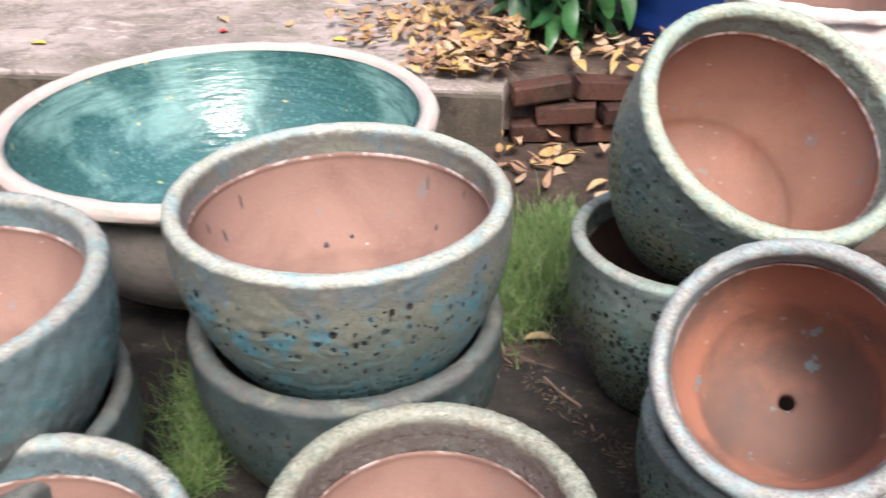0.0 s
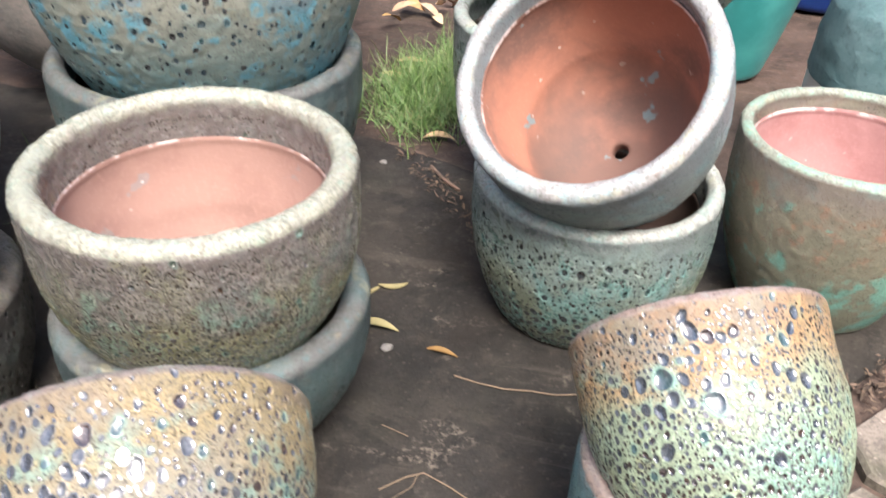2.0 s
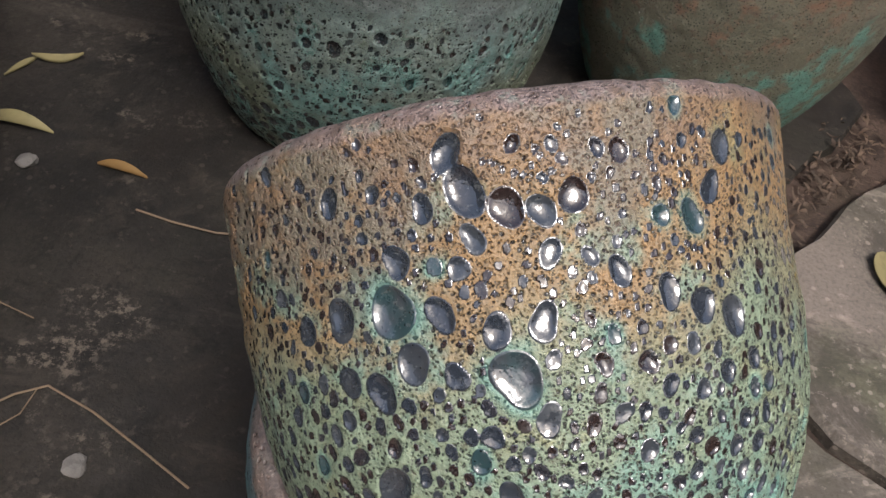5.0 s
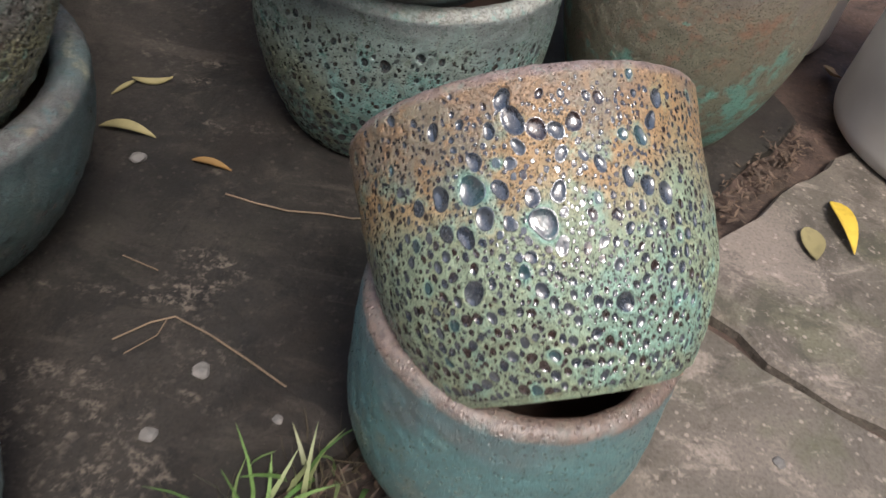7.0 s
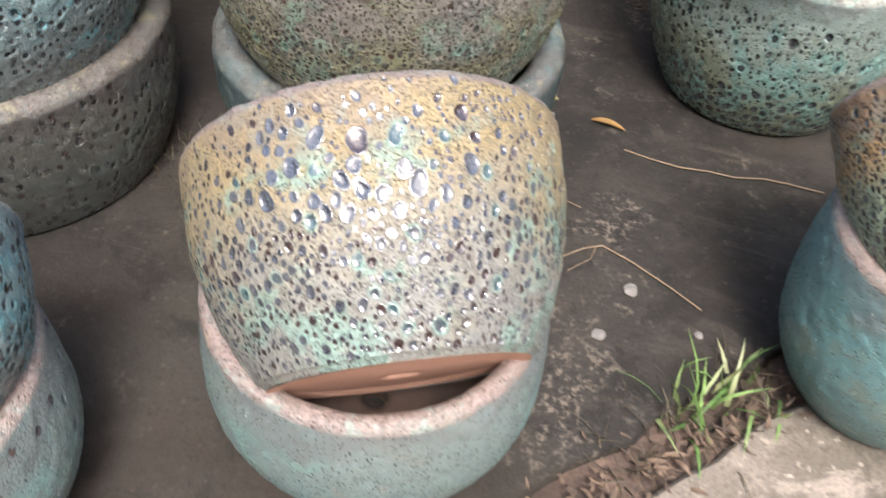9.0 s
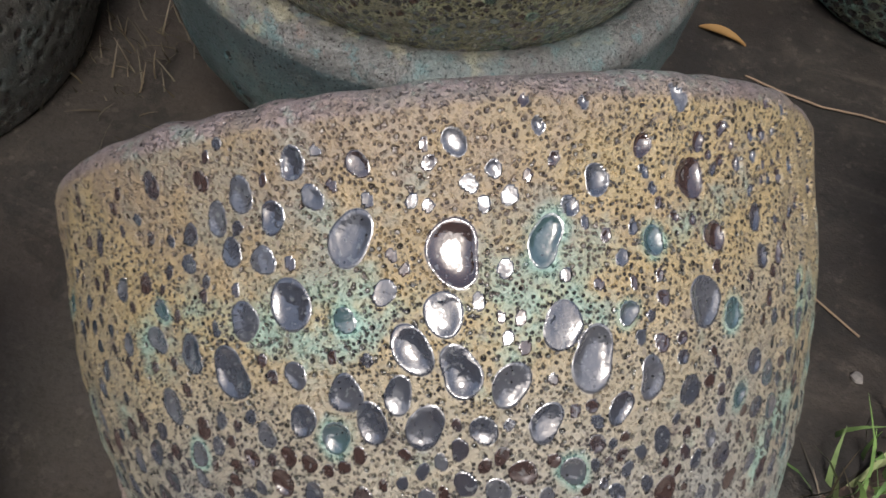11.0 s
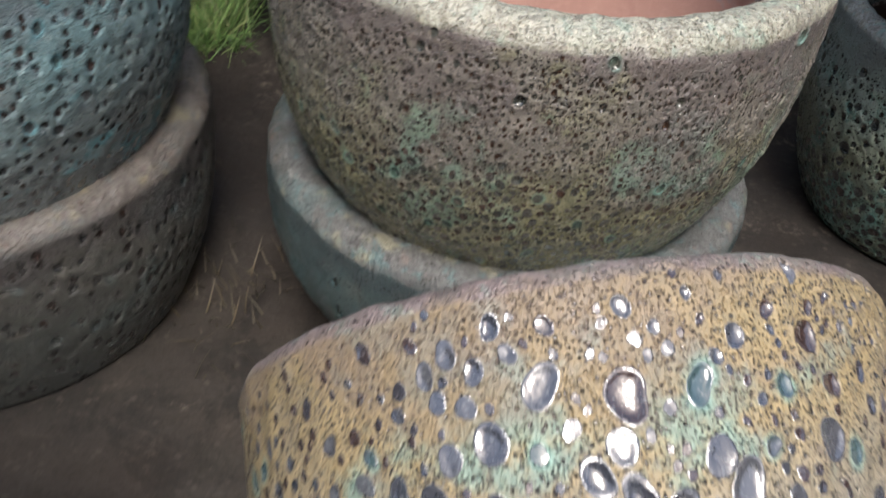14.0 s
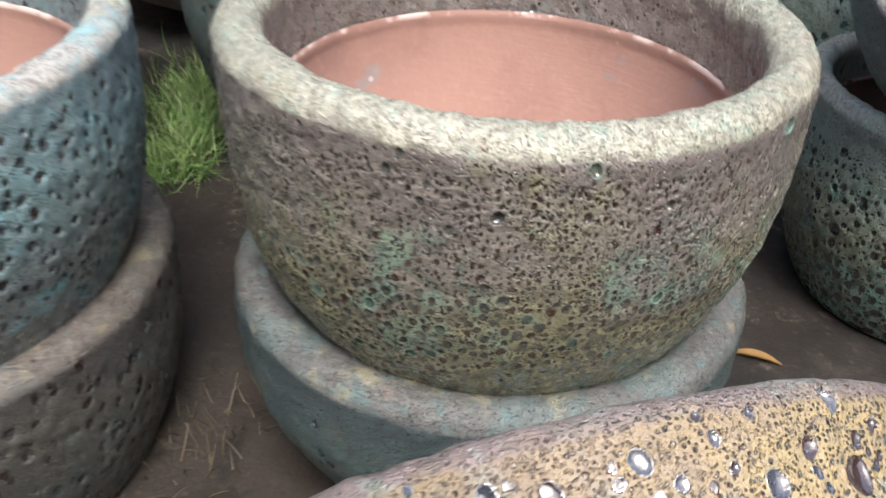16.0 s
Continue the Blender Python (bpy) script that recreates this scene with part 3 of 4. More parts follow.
BIG_B = [(-1.716, 0.789, 0.0083), (-1.611, 0.755, 0.0066), (-1.751, 0.853, 0.0061), (-1.429, 0.759, 0.0058), (-1.52, 0.744, 0.0054), (-1.835, 0.775, 0.0044),
         (-1.709, 0.715, 0.0048), (-1.932, 0.697, 0.0051), (-2.142, 0.621, 0.0069), (-2.289, 0.61, 0.0053), (-1.967, 0.619, 0.009), (-1.828, 0.607, 0.0061),
         (-1.681, 0.569, 0.0062), (-1.555, 0.576, 0.0058), (-1.646, 0.498, 0.0091), (-1.925, 0.536, 0.0066), (-2.037, 0.498, 0.0067), (-2.142, 0.518, 0.0051),
         (-2.121, 0.809, 0.0049), (-1.513, 0.677, 0.005), (-1.331, 0.636, 0.005), (-1.192, 0.594, 0.0057), (-1.087, 0.567, 0.0058), (-0.996, 0.751, 0.0053),
         (-1.08, 0.708, 0.0054), (-0.975, 0.542, 0.0068), (-1.576, 0.426, 0.0052), (-2.058, 0.343, 0.007), (-1.282, 0.254, 0.006), (-1.709, 0.319, 0.0046),
         (-1.807, 0.511, 0.005), (-0.933, 0.82, 0.0056)]

# ---- ground and setting ----
def uneven_sheet(name, xs, ys, height, material):
    verts = [(x, y, height(x, y)) for y in ys for x in xs]
    w = len(xs)
    faces = [(j * w + i, j * w + i + 1, (j + 1) * w + i + 1, (j + 1) * w + i) for j in range(len(ys) - 1) for i in range(w - 1)]
    return new(name, mesh_from(name, verts, faces, material))


def rough(x, y, f, a):
    return a * noise.noise(Vector((x * f, y * f, 0.3)))


far = [4, 6, 9, 14, 25, 60, 200]
xs = [-v for v in far[::-1]] + [-3 + 0.05 * i for i in range(121)] + far
ys = [-v for v in far[::-1]] + [-3 + 0.05 * i for i in range(135)] + [v + 3 for v in far[1:]]
ground = uneven_sheet("ground", xs, ys, lambda x, y: -0.014 + (rough(x, y, 6, 0.008) + rough(x, y, 19, 0.004) if abs(x) < 3.1 and -3.1 < y < 4 else 0.0), m_soil)
tagged(ground, "bare brown soil with leaf crumbs, shade put into its colour", "ground", kind="structure")


def slab(name, corners, top, material, label, seed, thick=0.06):
    """A poured slab with a slightly broken edge and softened arris."""
    rng = random.Random(seed)
    ring = []
    for (x0, y0), (x1, y1) in zip(corners, corners[1:] + corners[:1]):
        n = max(2, int(math.hypot(x1 - x0, y1 - y0) / 0.035))
        n = min(n, 80)
        for i in range(n):
            k = i / n
            j = 0.006 if math.hypot(x1 - x0, y1 - y0) < 4 else 0.0
            ring.append((x0 + (x1 - x0) * k + rng.uniform(-j, j), y0 + (y1 - y0) * k + rng.uniform(-j, j)))
    cx, cy = sum(p[0] for p in ring) / len(ring), sum(p[1] for p in ring) / len(ring)
    bm = bmesh.new()
    rows = []
    for inset, z in ((0.0, top - thick), (0.0, top - 0.006), (0.006, top)):
        row = []
        for x, y in ring:
            d = math.hypot(cx - x, cy - y)
            row.append(bm.verts.new((x + (cx - x) / d * inset, y + (cy - y) / d * inset, z)))
        rows.append(row)
    for a, b in zip(rows, rows[1:]):
        for i in range(len(ring)):
            k = (i + 1) % len(ring)
            bm.faces.new((a[i], a[k], b[k], b[i]))
    bm.faces.new(rows[-1])
    bmesh.ops.recalc_face_normals(bm, faces=bm.faces[:])
    me = bpy.data.meshes.new(name)
    bm.to_mesh(me)
    bm.free()
    me.materials.append(material)
    return tagged(new(name, me), label, "pavement", kind="structure")


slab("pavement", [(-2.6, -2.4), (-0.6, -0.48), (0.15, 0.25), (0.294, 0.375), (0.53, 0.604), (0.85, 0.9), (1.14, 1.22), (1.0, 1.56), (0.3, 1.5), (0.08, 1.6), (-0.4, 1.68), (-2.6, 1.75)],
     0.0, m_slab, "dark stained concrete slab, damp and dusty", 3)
slab("pavement", [(0.888, 0.882), (0.905, 0.808), (0.957, 0.742), (1.068, 0.668), (1.6, 0.25), (3.2, 1.2), (2.2, 2.4), (1.3, 1.25)], 0.004, m_slab_light, "pale worn concrete slab with moss", 4)
slab("pavement", [(-2.5, -2.6), (3.0, -2.6), (3.0, 0.0), (1.594, 0.238), (1.06, 0.656), (0.947, 0.732), (0.892, 0.795), (0.54, 0.53), (0.404, 0.394), (0.3, 0.28), (-0.55, -0.55)], 0.002, m_slab_light, "pale worn concrete slab with moss", 5)
slab("platform", [(-4.5, 2.9), (-2.0, 2.84), (0.1, 2.72), (0.1, 2.86), (0.42, 4.3), (0.9, 8.0), (-4.5, 8.0)], 0.165, m_platform, "raised pale concrete platform strewn with leaves", 6, 0.2)
slab("kerb", [(-4.5, 2.86), (-2.0, 2.8), (0.09, 2.68), (0.09, 2.715), (-2.0, 2.835), (-4.5, 2.895)], 0.15, m_kerb, "dark mossy kerb of the platform", 7, 0.2)
planter = uneven_sheet("planter_bed", [0.06 + 0.08 * i for i in range(40)], [2.74 + 0.05 * i for i in range(60)],
                       lambda x, y: 0.2 * min(1.0, max(0.0, (y - 2.72) / 0.14)) + rough(x, y, 4, 0.05) * min(1.0, max(0.0, (y - 2.72) / 0.3)) + rough(x, y, 13, 0.02), m_soil)
tagged(planter, "dark planting bed covered in dead leaves", "ground", kind="structure")

def enclosing_wall():
    """An added wall round the yard, out of view, to block low sky."""
    bm = bmesh.new()
    a, b, h = 4.6, 4.8, 3.0
    ring = [[(sx * r, sy * r + 1.2) for sx, sy in ((-1, -1), (1, -1), (1, 1), (-1, 1))] for r in (a, b)]
    v = [[[bm.verts.new((x, y, z)) for x, y in row] for row in ring] for z in (-0.05, h)]
    for i in range(4):
        k = (i + 1) % 4
        bm.faces.new((v[0][0][i], v[1][0][i], v[1][0][k], v[0][0][k]))
        bm.faces.new((v[0][1][i], v[0][1][k], v[1][1][k], v[1][1][i]))
        bm.faces.new((v[1][0][i], v[1][1][i], v[1][1][k], v[1][0][k]))
    me = bpy.data.meshes.new("wall_garden")
    bm.to_mesh(me)
    bm.free()
    me.materials.append(m_kerb)
    return tagged(new("wall_garden", me), "plain unseen wall added round the yard to block low sky", "wall", kind="structure")


enclosing_wall()

# ---- brick edging of the bed ----
edging = new("brick_edging")
tagged(edging, "low broken edging of red hollow bricks", "wall", kind="structure")


def brick_mesh(seed):
    """A hollow brick with two holes in its end, worn corners."""
    rng = random.Random(seed)
    L, D, H = 0.19, 0.085, 0.062
    bm = bmesh.new()
    bmesh.ops.create_cube(bm, size=1)
    bmesh.ops.scale(bm, vec=(L, D, H), verts=bm.verts[:])
    bmesh.ops.bevel(bm, geom=bm.edges[:], offset=0.006, segments=1, affect="EDGES")
    for v in bm.verts:
        v.co += Vector([rng.uniform(-0.003, 0.003) for _ in range(3)])
    for sy in (-0.02, 0.02):
        n = 8
        ring = [bm.verts.new((-L / 2 - 0.0015, sy + 0.013 * math.cos(a), 0.013 * math.sin(a))) for a in [2 * math.pi * i / n for i in range(n)]]
        deep = [bm.verts.new((-L / 2 + 0.03, v.co.y * 1.0, v.co.z)) for v in ring]
        bm.faces.new(deep)
        for i in range(n):
            bm.faces.new((ring[i], ring[(i + 1) % n], deep[(i + 1) % n], deep[i]))
    me = bpy.data.meshes.new("brick")
    bm.to_mesh(me)
    bm.free()
    me.materials.append(m_brick)
    return me


bricks = [brick_mesh(i) for i in range(4)]
rng = random.Random(11)
for course in range(3):
    for i in range(4):
        b = hang("brick", bricks[(i + course) % 4], edging)
        b.matrix_world = pose(0.215 + i * 0.203 + (0.09 if course % 2 else 0) + rng.uniform(-0.012, 0.012), 2.745 + 0.02 * i + rng.uniform(-0.014, 0.014),
                              0.026 + course * 0.068, rng.uniform(-5, 5), rng.uniform(-6, 6), 5 + rng.uniform(-14, 14))

# ---- pots ----
# broad stacked pair at the back
mot = strew(21, 700, 0.1, 0.8, 0.26, 0.33, (0.0026, 0.006, 2.6), 0.5, lambda u, r: 0.35 if r > 0.003 else 0.8)
pot("low broad pot in dark blue-green glaze", pose(-0.146, 1.262, 0), 0.257, 0.332, 0.15, g_slate, t_shade, thick=0.034, step=0.004, seed=31, craters=mot[:300], bumpy=0.0005, group=PAIR, power=1.9)
broad = pot("wide brown and blue glazed pot, clay inside", pose(-0.146, 1.272, 0.214, 0, 0, 40), 0.265, 0.332, 0.145, g_blue, t_rose, step=0.0028, seed=32, craters=mot, bumpy=0.0004, group=PAIR, power=1.9)
def drips(thing, R, H, Rb, spots, material, **shape):
    """Dark runs and spots of glaze on the inside wall: (angle, height, length, width)."""
    inner = pot_profile(R, H, Rb, **shape)[1][2:30]
    rs, zs = [q[0] for q in inner][::-1], [q[1] for q in inner][::-1]
    for a, z, L, W in spots:
        r = float(np.interp(z, zs, rs))
        bm = bmesh.new()
        bmesh.ops.create_uvsphere(bm, u_segments=10, v_segments=6, radius=1)
        for v in bm.verts:
            v.co = Vector((v.co.x * 0.0015, v.co.y * W / 2 * (1 - 0.3 * v.co.z), v.co.z * L / 2))
        ob = part("glaze_drip", bm, material, thing, "dark run of glaze", True)
        slope = math.atan2(float(np.interp(z + 0.01, zs, rs)) - r, 0.01)
        ob.matrix_local = Matrix.Rotation(a, 4, "Z") @ pose(r, 0, z, 0, math.degrees(slope), 0)


drips(broad, 0.265, 0.332, 0.145, [(0.35, 0.24, 0.035, 0.004), (-0.03, 0.25, 0.026, 0.003), (1.9, 0.235, 0.03, 0.004), (2.15, 0.2, 0.024, 0.005), (2.3, 0.23, 0.02, 0.003), (1.25, 0.12, 0.012, 0.01), (1.0, 0.13, 0.008, 0.007), (0.2, 0.17, 0.014, 0.006)], m_drop, power=1.9)
# broad stacked pair at the left
pot("low blue-grey glazed pot under another", pose(-0.685, 0.99, 0), 0.262, 0.33, 0.15, g_slate, t_shade, step=0.004, seed=33, bumpy=0.0005, group=PAIR, power=1.9)
pot("wide steel-blue glazed pot, clay inside", pose(-0.685, 1.0, 0.2), 0.263, 0.33, 0.145, g_steel, t_rose, step=0.0035, seed=34, bumpy=0.0005, group=PAIR, power=1.9)
# middle stacked pair
fine = strew(41, 11000, 0.12, 0.9, 0.19, 0.26, (0.001, 0.0036, 2.7), 0.7, lambda u, r: 0.9 if u < 0.6 else (0.85 if r < 0.0014 else 0.06))
pot("low teal and grey glazed pot under another", pose(0.034, 0.785, 0), 0.198, 0.212, 0.12, g_slate, t_shade, thick=0.037, step=0.003, seed=35, craters=fine[:200], bumpy=0.0004, group=PAIR, power=1.9)
pot("olive-brown pitted pot with a pale worn lip", pose(0.0361, 0.7688, 0.1454, 0, 0, 120), 0.1907, 0.2618, 0.1078, g_olive, t_rose, step=0.001, seed=36, craters=fine, bumpy=0.0004, group=PAIR, power=2.32, at=0.828, thick=0.032, band=0.06)
# left middle pair
fine2 = strew(42, 2200, 0.04, 0.88, 0.2, 0.25, (0.0019, 0.0042, 2.2), 0.7)
pot("low dark umber-grey glazed pot under another", pose(-0.43, 0.69, 0), 0.218, 0.2, 0.185, g_umber, t_shade, thick=0.036, step=0.0028, seed=37, craters=fine2[:900], bumpy=0.0004, group=PAIR, power=1.9)
pot("wide steel-blue pitted pot, clay inside", pose(-0.425, 0.675, 0.115, 0, 0, 200), 0.216, 0.272, 0.145, g_steel, t_rose, step=0.0017, seed=38, craters=fine2, bumpy=0.0004, group=PAIR, power=2.0)
# tilted pot facing the path, in its partner
big = strew(43, 3600, 0.03, 0.78, 0.18, 0.25, (0.0013, 0.0066, 2.9), 0.5, lambda u, r: 1.0 if u < 0.35 else (0.6 if r < 0.003 else 0.1))
pot("moss-green glazed pot with dark pits, holding another", pose(0.514, 1.118, 0, 0, 0, 70), 0.187, 0.25, 0.137, g_moss, t_shade, step=0.0018, seed=39, craters=big, bumpy=0.0004, group=PAIR, power=2.3, at=0.8)
ax = (-0.288, -0.608, 0.74)
pot("tipped grey-violet glazed pot, sooty clay with painted shade inside", axis_pose((0.469 - ax[0] * 0.283, 0.991 - ax[1] * 0.283, 0.456 - ax[2] * 0.283), ax), 0.176, 0.283, 0.105, g_greyed, t_dark, step=0.003, seed=40, bumpy=0.0004,
    group=PAIR, power=1.9, thick=0.026, band=0.035)
# tall tilted pot behind it
pits = strew(44, 1500, 0.05, 0.85, 0.23, 0.36, (0.0028, 0.0075, 1.9), 0.5, lambda u, r: 0.95 if u < 0.6 else 0.2)
pot("dark green pitted pot holding another", pose(0.448, 1.524, 0), 0.214, 0.345, 0.14, g_moss, t_shade, step=0.003, seed=45, craters=pits, bumpy=0.0004, group=PAIR, power=2.0)
ax = (0.203, -0.542, 0.815)
pot("tipped sage-green cratered pot, clay inside", axis_pose((0.541 - ax[0] * 0.37, 1.43 - ax[1] * 0.37, 0.618 - ax[2] * 0.37), ax), 0.232, 0.37, 0.145, g_sage, t_warm, step=0.0025, seed=46, craters=pits, bumpy=0.0005,
    group=PAIR, power=1.95, thick=0.03, band=0.05)
# single pot
pot("rust and verdigris crusted pot, pink inside", pose(0.894, 1.212, 0), 0.171, 0.302, 0.118, g_crust, t_pink, step=0.002, seed=47, bumpy=0.0003, power=2.2, at=0.8, thick=0.022, band=0.03)
# near row: craters, tipped back, in low partners
many = strew(48, 5200, 0.03, 0.95, 0.135, 0.203, (0.0011, 0.004, 2.3), 0.48, lambda u, r: 0.95 if u < 0.55 else (0.8 if r < 0.0023 else 0.12), BIG_B, {1: 0.05, 3: 0.2, 10: 0.9, 14: 0.85, 24: 0.9})
pot("low turquoise glazed pot with a rusty lip", pose(0.626, 0.59, 0, 0, 0, 30), 0.126, 0.226, 0.085, g_teal, t_shade, step=0.0028, seed=49, group=PAIR, belly=1.03, at=0.6, power=2.2, thick=0.022, bumpy=0.0003)
pot("ochre and green cratered pot, tipped on its partner", axis_pose((0.6522, 0.5202, 0.2060), (-0.260, 0.776, 0.575)), 0.1280, 0.2030, 0.0888, g_crater, t_warm, step=0.0009, seed=50, craters=many, bumpy=0.0003,
    group=PAIR, belly=0.986, at=0.713, power=2.54, thick=0.022)
many2 = strew(51, 4200, 0.03, 0.97, 0.15, 0.185, (0.0016, 0.0042, 2.4), 0.46, lambda u, r: (0.4 if r < 0.0022 else 0.12) if u < 0.3 else 0.9 if u < 0.5 else (0.25 if r < 0.0022 else 0.15), BIG_A, {1: 0.12, 2: 0.92, 3: 0.95, 5: 0.7, 22: 0.08, 24: 0.05, 25: 0.2})
pot("low grey-teal glazed pot with a bare lip", pose(0.117, 0.418, 0, 0, 0, 160), 0.146, 0.203, 0.095, g_brown, t_shade, step=0.0028, seed=52, group=PAIR, belly=1.04, at=0.6, power=2.2, thick=0.022, bumpy=0.0003)
pot("yellow-ochre pot full of glassy craters, tipped on its partner", axis_pose((0.1591, 0.3325, 0.1968), (-0.357, 0.814, 0.458)), 0.1519, 0.1845, 0.1058, g_ochre, t_warm, step=0.0008, seed=53, craters=many2, bumpy=0.0003,
    group=PAIR, belly=0.984, at=0.754, power=1.72, thick=0.022)
pot("low brown-lipped glazed pot under another", pose(-0.238, 0.219, 0, 0, 0, 220), 0.146, 0.203, 0.095, g_brown, t_dark, step=0.003, seed=54, craters=fine2[:200], group=PAIR, belly=1.04, at=0.6, power=2.2, thick=0.022, bumpy=0.0003)
pot("blue-grey pitted pot, tipped on its partner", axis_pose((-0.210, 0.141, 0.2), (-0.33, 0.8, 0.5)), 0.145, 0.185, 0.09, g_steel, t_warm, step=0.0024, seed=55, craters=fine2[:1200], bumpy=0.0003, group=PAIR, belly=1.05,
    at=0.62, power=2.3, thick=0.022)

# large shallow bowl
bowl = new("glazed_bowl")
bowl.matrix_world = pose(-0.556, 1.94, 0.0) @ Matrix.Diagonal((1.05, 1.05, 0.92, 1))
tagged(bowl, "large shallow bowl, glossy sea-green inside, limed rim", "bowl")
outer = [(0.17, 0.0, 0), (0.2, 0.01, 0.05)] + [(0.2 + 0.25 * math.sin(i / 14 * math.pi / 2) ** 0.8, 0.02 + 0.365 * (i / 14) ** 1.5, 0.1 + 0.6 * i / 14) for i in range(1, 15)]
lip = [(0.45, 0.385, 0.8), (0.47, 0.392, 0.85), (0.481, 0.405, 0.9), (0.482, 0.42, 0.95), (0.474, 0.433, 1), (0.46, 0.436, 1), (0.447, 0.43, 1), (0.441, 0.42, 0.98)]
inside = [(0.441, 0.42, 0.98)] + [(0.441 * math.cos(i / 20 * math.pi / 2) ** 0.75, 0.42 - 0.33 * math.sin(i / 20 * math.pi / 2) ** 1.25, 0.5) for i in range(1, 20)] + [(0.0, 0.088, 0)]
hang("outer_wall", revolve("outer_wall", outer, 0.008, 200, m_bowl_out, 3, 0.003), bowl, "rough weathered grey outside")
hang("rim", revolve("rim", lip, 0.004, 200, m_bowl_rim, 4, 0.002, bumpy=0.0008), bowl, "pinkish-white limed rim")
hang("glazed_inside", revolve("glazed_inside", inside, 0.008, 200, m_bowl, 5, 0.002), bowl, "glossy mottled sea-green glaze")

# white-dripped turquoise pot
drip = new("plant_pot")
drip.matrix_world = pose(0.845, 2.2, 0.0) @ Matrix.Diagonal((1, 1, 1.08, 1))
tagged(drip, "turquoise glazed pot with a white dripped top", "plant pot")
hang("glazed_wall", revolve("glazed_wall", [(0.115, 0, 0), (0.12, 0.006, 0), (0.16, 0.14, 0.3), (0.195, 0.28, 0.6), (0.212, 0.37, 0.8)], 0.008, 128, m_turq, 6, 0.002), drip)
hang("white_top", revolve("white_top", [(0.213, 0.37, 0.7), (0.221, 0.378, 0.72), (0.23, 0.46, 0.8), (0.228, 0.53, 0.9), (0.222, 0.55, 0.93), (0.236, 0.562, 0.96), (0.236, 0.58, 1), (0.222, 0.588, 1), (0.205, 0.58, 1), (0.2, 0.54, 0.9)],
                              0.005, 160, m_drip, 7, 0.004, bumpy=0.0012), drip, "thick pinkish-white dripped glaze")
hang("clay_lining", revolve("clay_lining", [(0.2, 0.54, 0.9), (0.19, 0.4, 0.7), (0.14, 0.1, 0.2), (0.05, 0.04, 0), (0.0, 0.04, 0)], 0.008, 96, t_rose, 8), drip)

# upturned white pots
def upturned(m, R, H, label):
    t = new("plant_pot")
    t.matrix_world = m
    tagged(t, label, "plant pot", "upturned white pots")
    hang("white_wall", revolve("white_wall", [(R - 0.03, 0.01, 0), (R - 0.018, 0.0, 0), (R - 0.004, 0.006, 0), (R, 0.02, 0.05), (R * 0.995, H * 0.25, 0.3), (R * 0.98, H * 0.57, 0.5)], 0.006, 160, m_white, 12, 0.001), t)
    hang("glazed_top", revolve("glazed_top", [(R * 0.98, H * 0.57, 0.5), (R * 0.99, H * 0.578, 0.5), (R * 0.975, H * 0.75, 0.6), (R * 0.93, H * 0.88, 0.8), (R * 0.82, H * 0.96, 0.9), (R * 0.7, H, 1), (R * 0.2, H * 0.99, 1), (0.0, H * 0.99, 1)], 0.006, 160,
                                   m_speck, 13, 0.001, bumpy=0.0004), t, "speckled sea-green glaze")
    return t


upturned(pose(1.09, 1.56, 0), 0.19, 0.44, "upturned white pot with a sea-green top")
upturned(pose(1.385, 1.2, 0.004), 0.2, 0.4, "upturned white pot on the pale slab")


# ---- barrels ----
def barrel(m, label):
    t = new("barrel")
    t.matrix_world = m
    tagged(t, label, "barrel", "blue plastic barrels")
    side = [(0.0, 0.02, 0), (0.25, 0.02, 0), (0.262, 0.0, 0), (0.28, 0.012, 0)]
    for z0 in (0.1, 0.3, 0.5, 0.7):
        side += [(0.285, z0 - 0.05, 0), (0.292, z0 - 0.02, 0), (0.297, z0, 0), (0.292, z0 + 0.02, 0), (0.286, z0 + 0.05, 0)]
    side += [(0.285, 0.84, 0), (0.265, 0.88, 0), (0.262, 0.9, 0)]
    hang("drum", revolve("drum", side, 0.01, 96, m_barrel, 2), t)
    hang("lid", revolve("lid", [(0.262, 0.896, 0), (0.28, 0.895, 0), (0.284, 0.915, 0), (0.27, 0.925, 0), (0.24, 0.913, 0), (0.0, 0.913, 0)], 0.01, 96, m_barrel, 2), t)
    return t


barrel(pose(0.82, 3.36, 0.14), "blue plastic barrel standing in the planting bed")
barrel(pose(1.25, 2.95, -0.005), "tall blue plastic barrel with ribbed sides")
barrel(pose(1.82, 2.7, -0.005), "dark blue plastic barrel in the shade")


# ---- leaves, grass, straw ----
def leaf_shape(L, W, rng, curl=0.25, n=6):
    """A blade-shaped leaf along +x with a folded midrib and a curl."""
    verts, faces = [], []
    bend, twist = rng.uniform(-curl, curl), rng.uniform(-0.5, 0.5)
    for i in range(n + 1):
        t = i / n
        w = W / 2 * math.sin(math.pi * min(1, t ** 0.8)) ** 0.8 if 0 < i < n else 0.0008
        x, z = L * t, L * bend * (t - 0.5) ** 2 * 2
        tw = twist * (t - 0.3)
        fold = w * 0.35
        verts += [(x, w * math.cos(tw), z + fold + w * math.sin(tw)), (x, 0.0, z), (x, -w * math.cos(tw), z + fold - w * math.sin(tw))]
    for i in range(n):
        a, b = i * 3, i * 3 + 3
        faces += [(a, a + 1, b + 1, b), (a + 1, a + 2, b + 2, b + 1)]
    return verts, faces


def scatter(name, items, material):
    """Many shapes in one mesh. items: (verts, faces, matrix)."""
    V, F = [], []
    for verts, faces, m in items:
        k = len(V)
        V += [tuple(m @ Vector(v)) for v in verts]
        F += [tuple(k + i for i in f) for f in faces]
    return new(name, mesh_from(name, V, F, material))


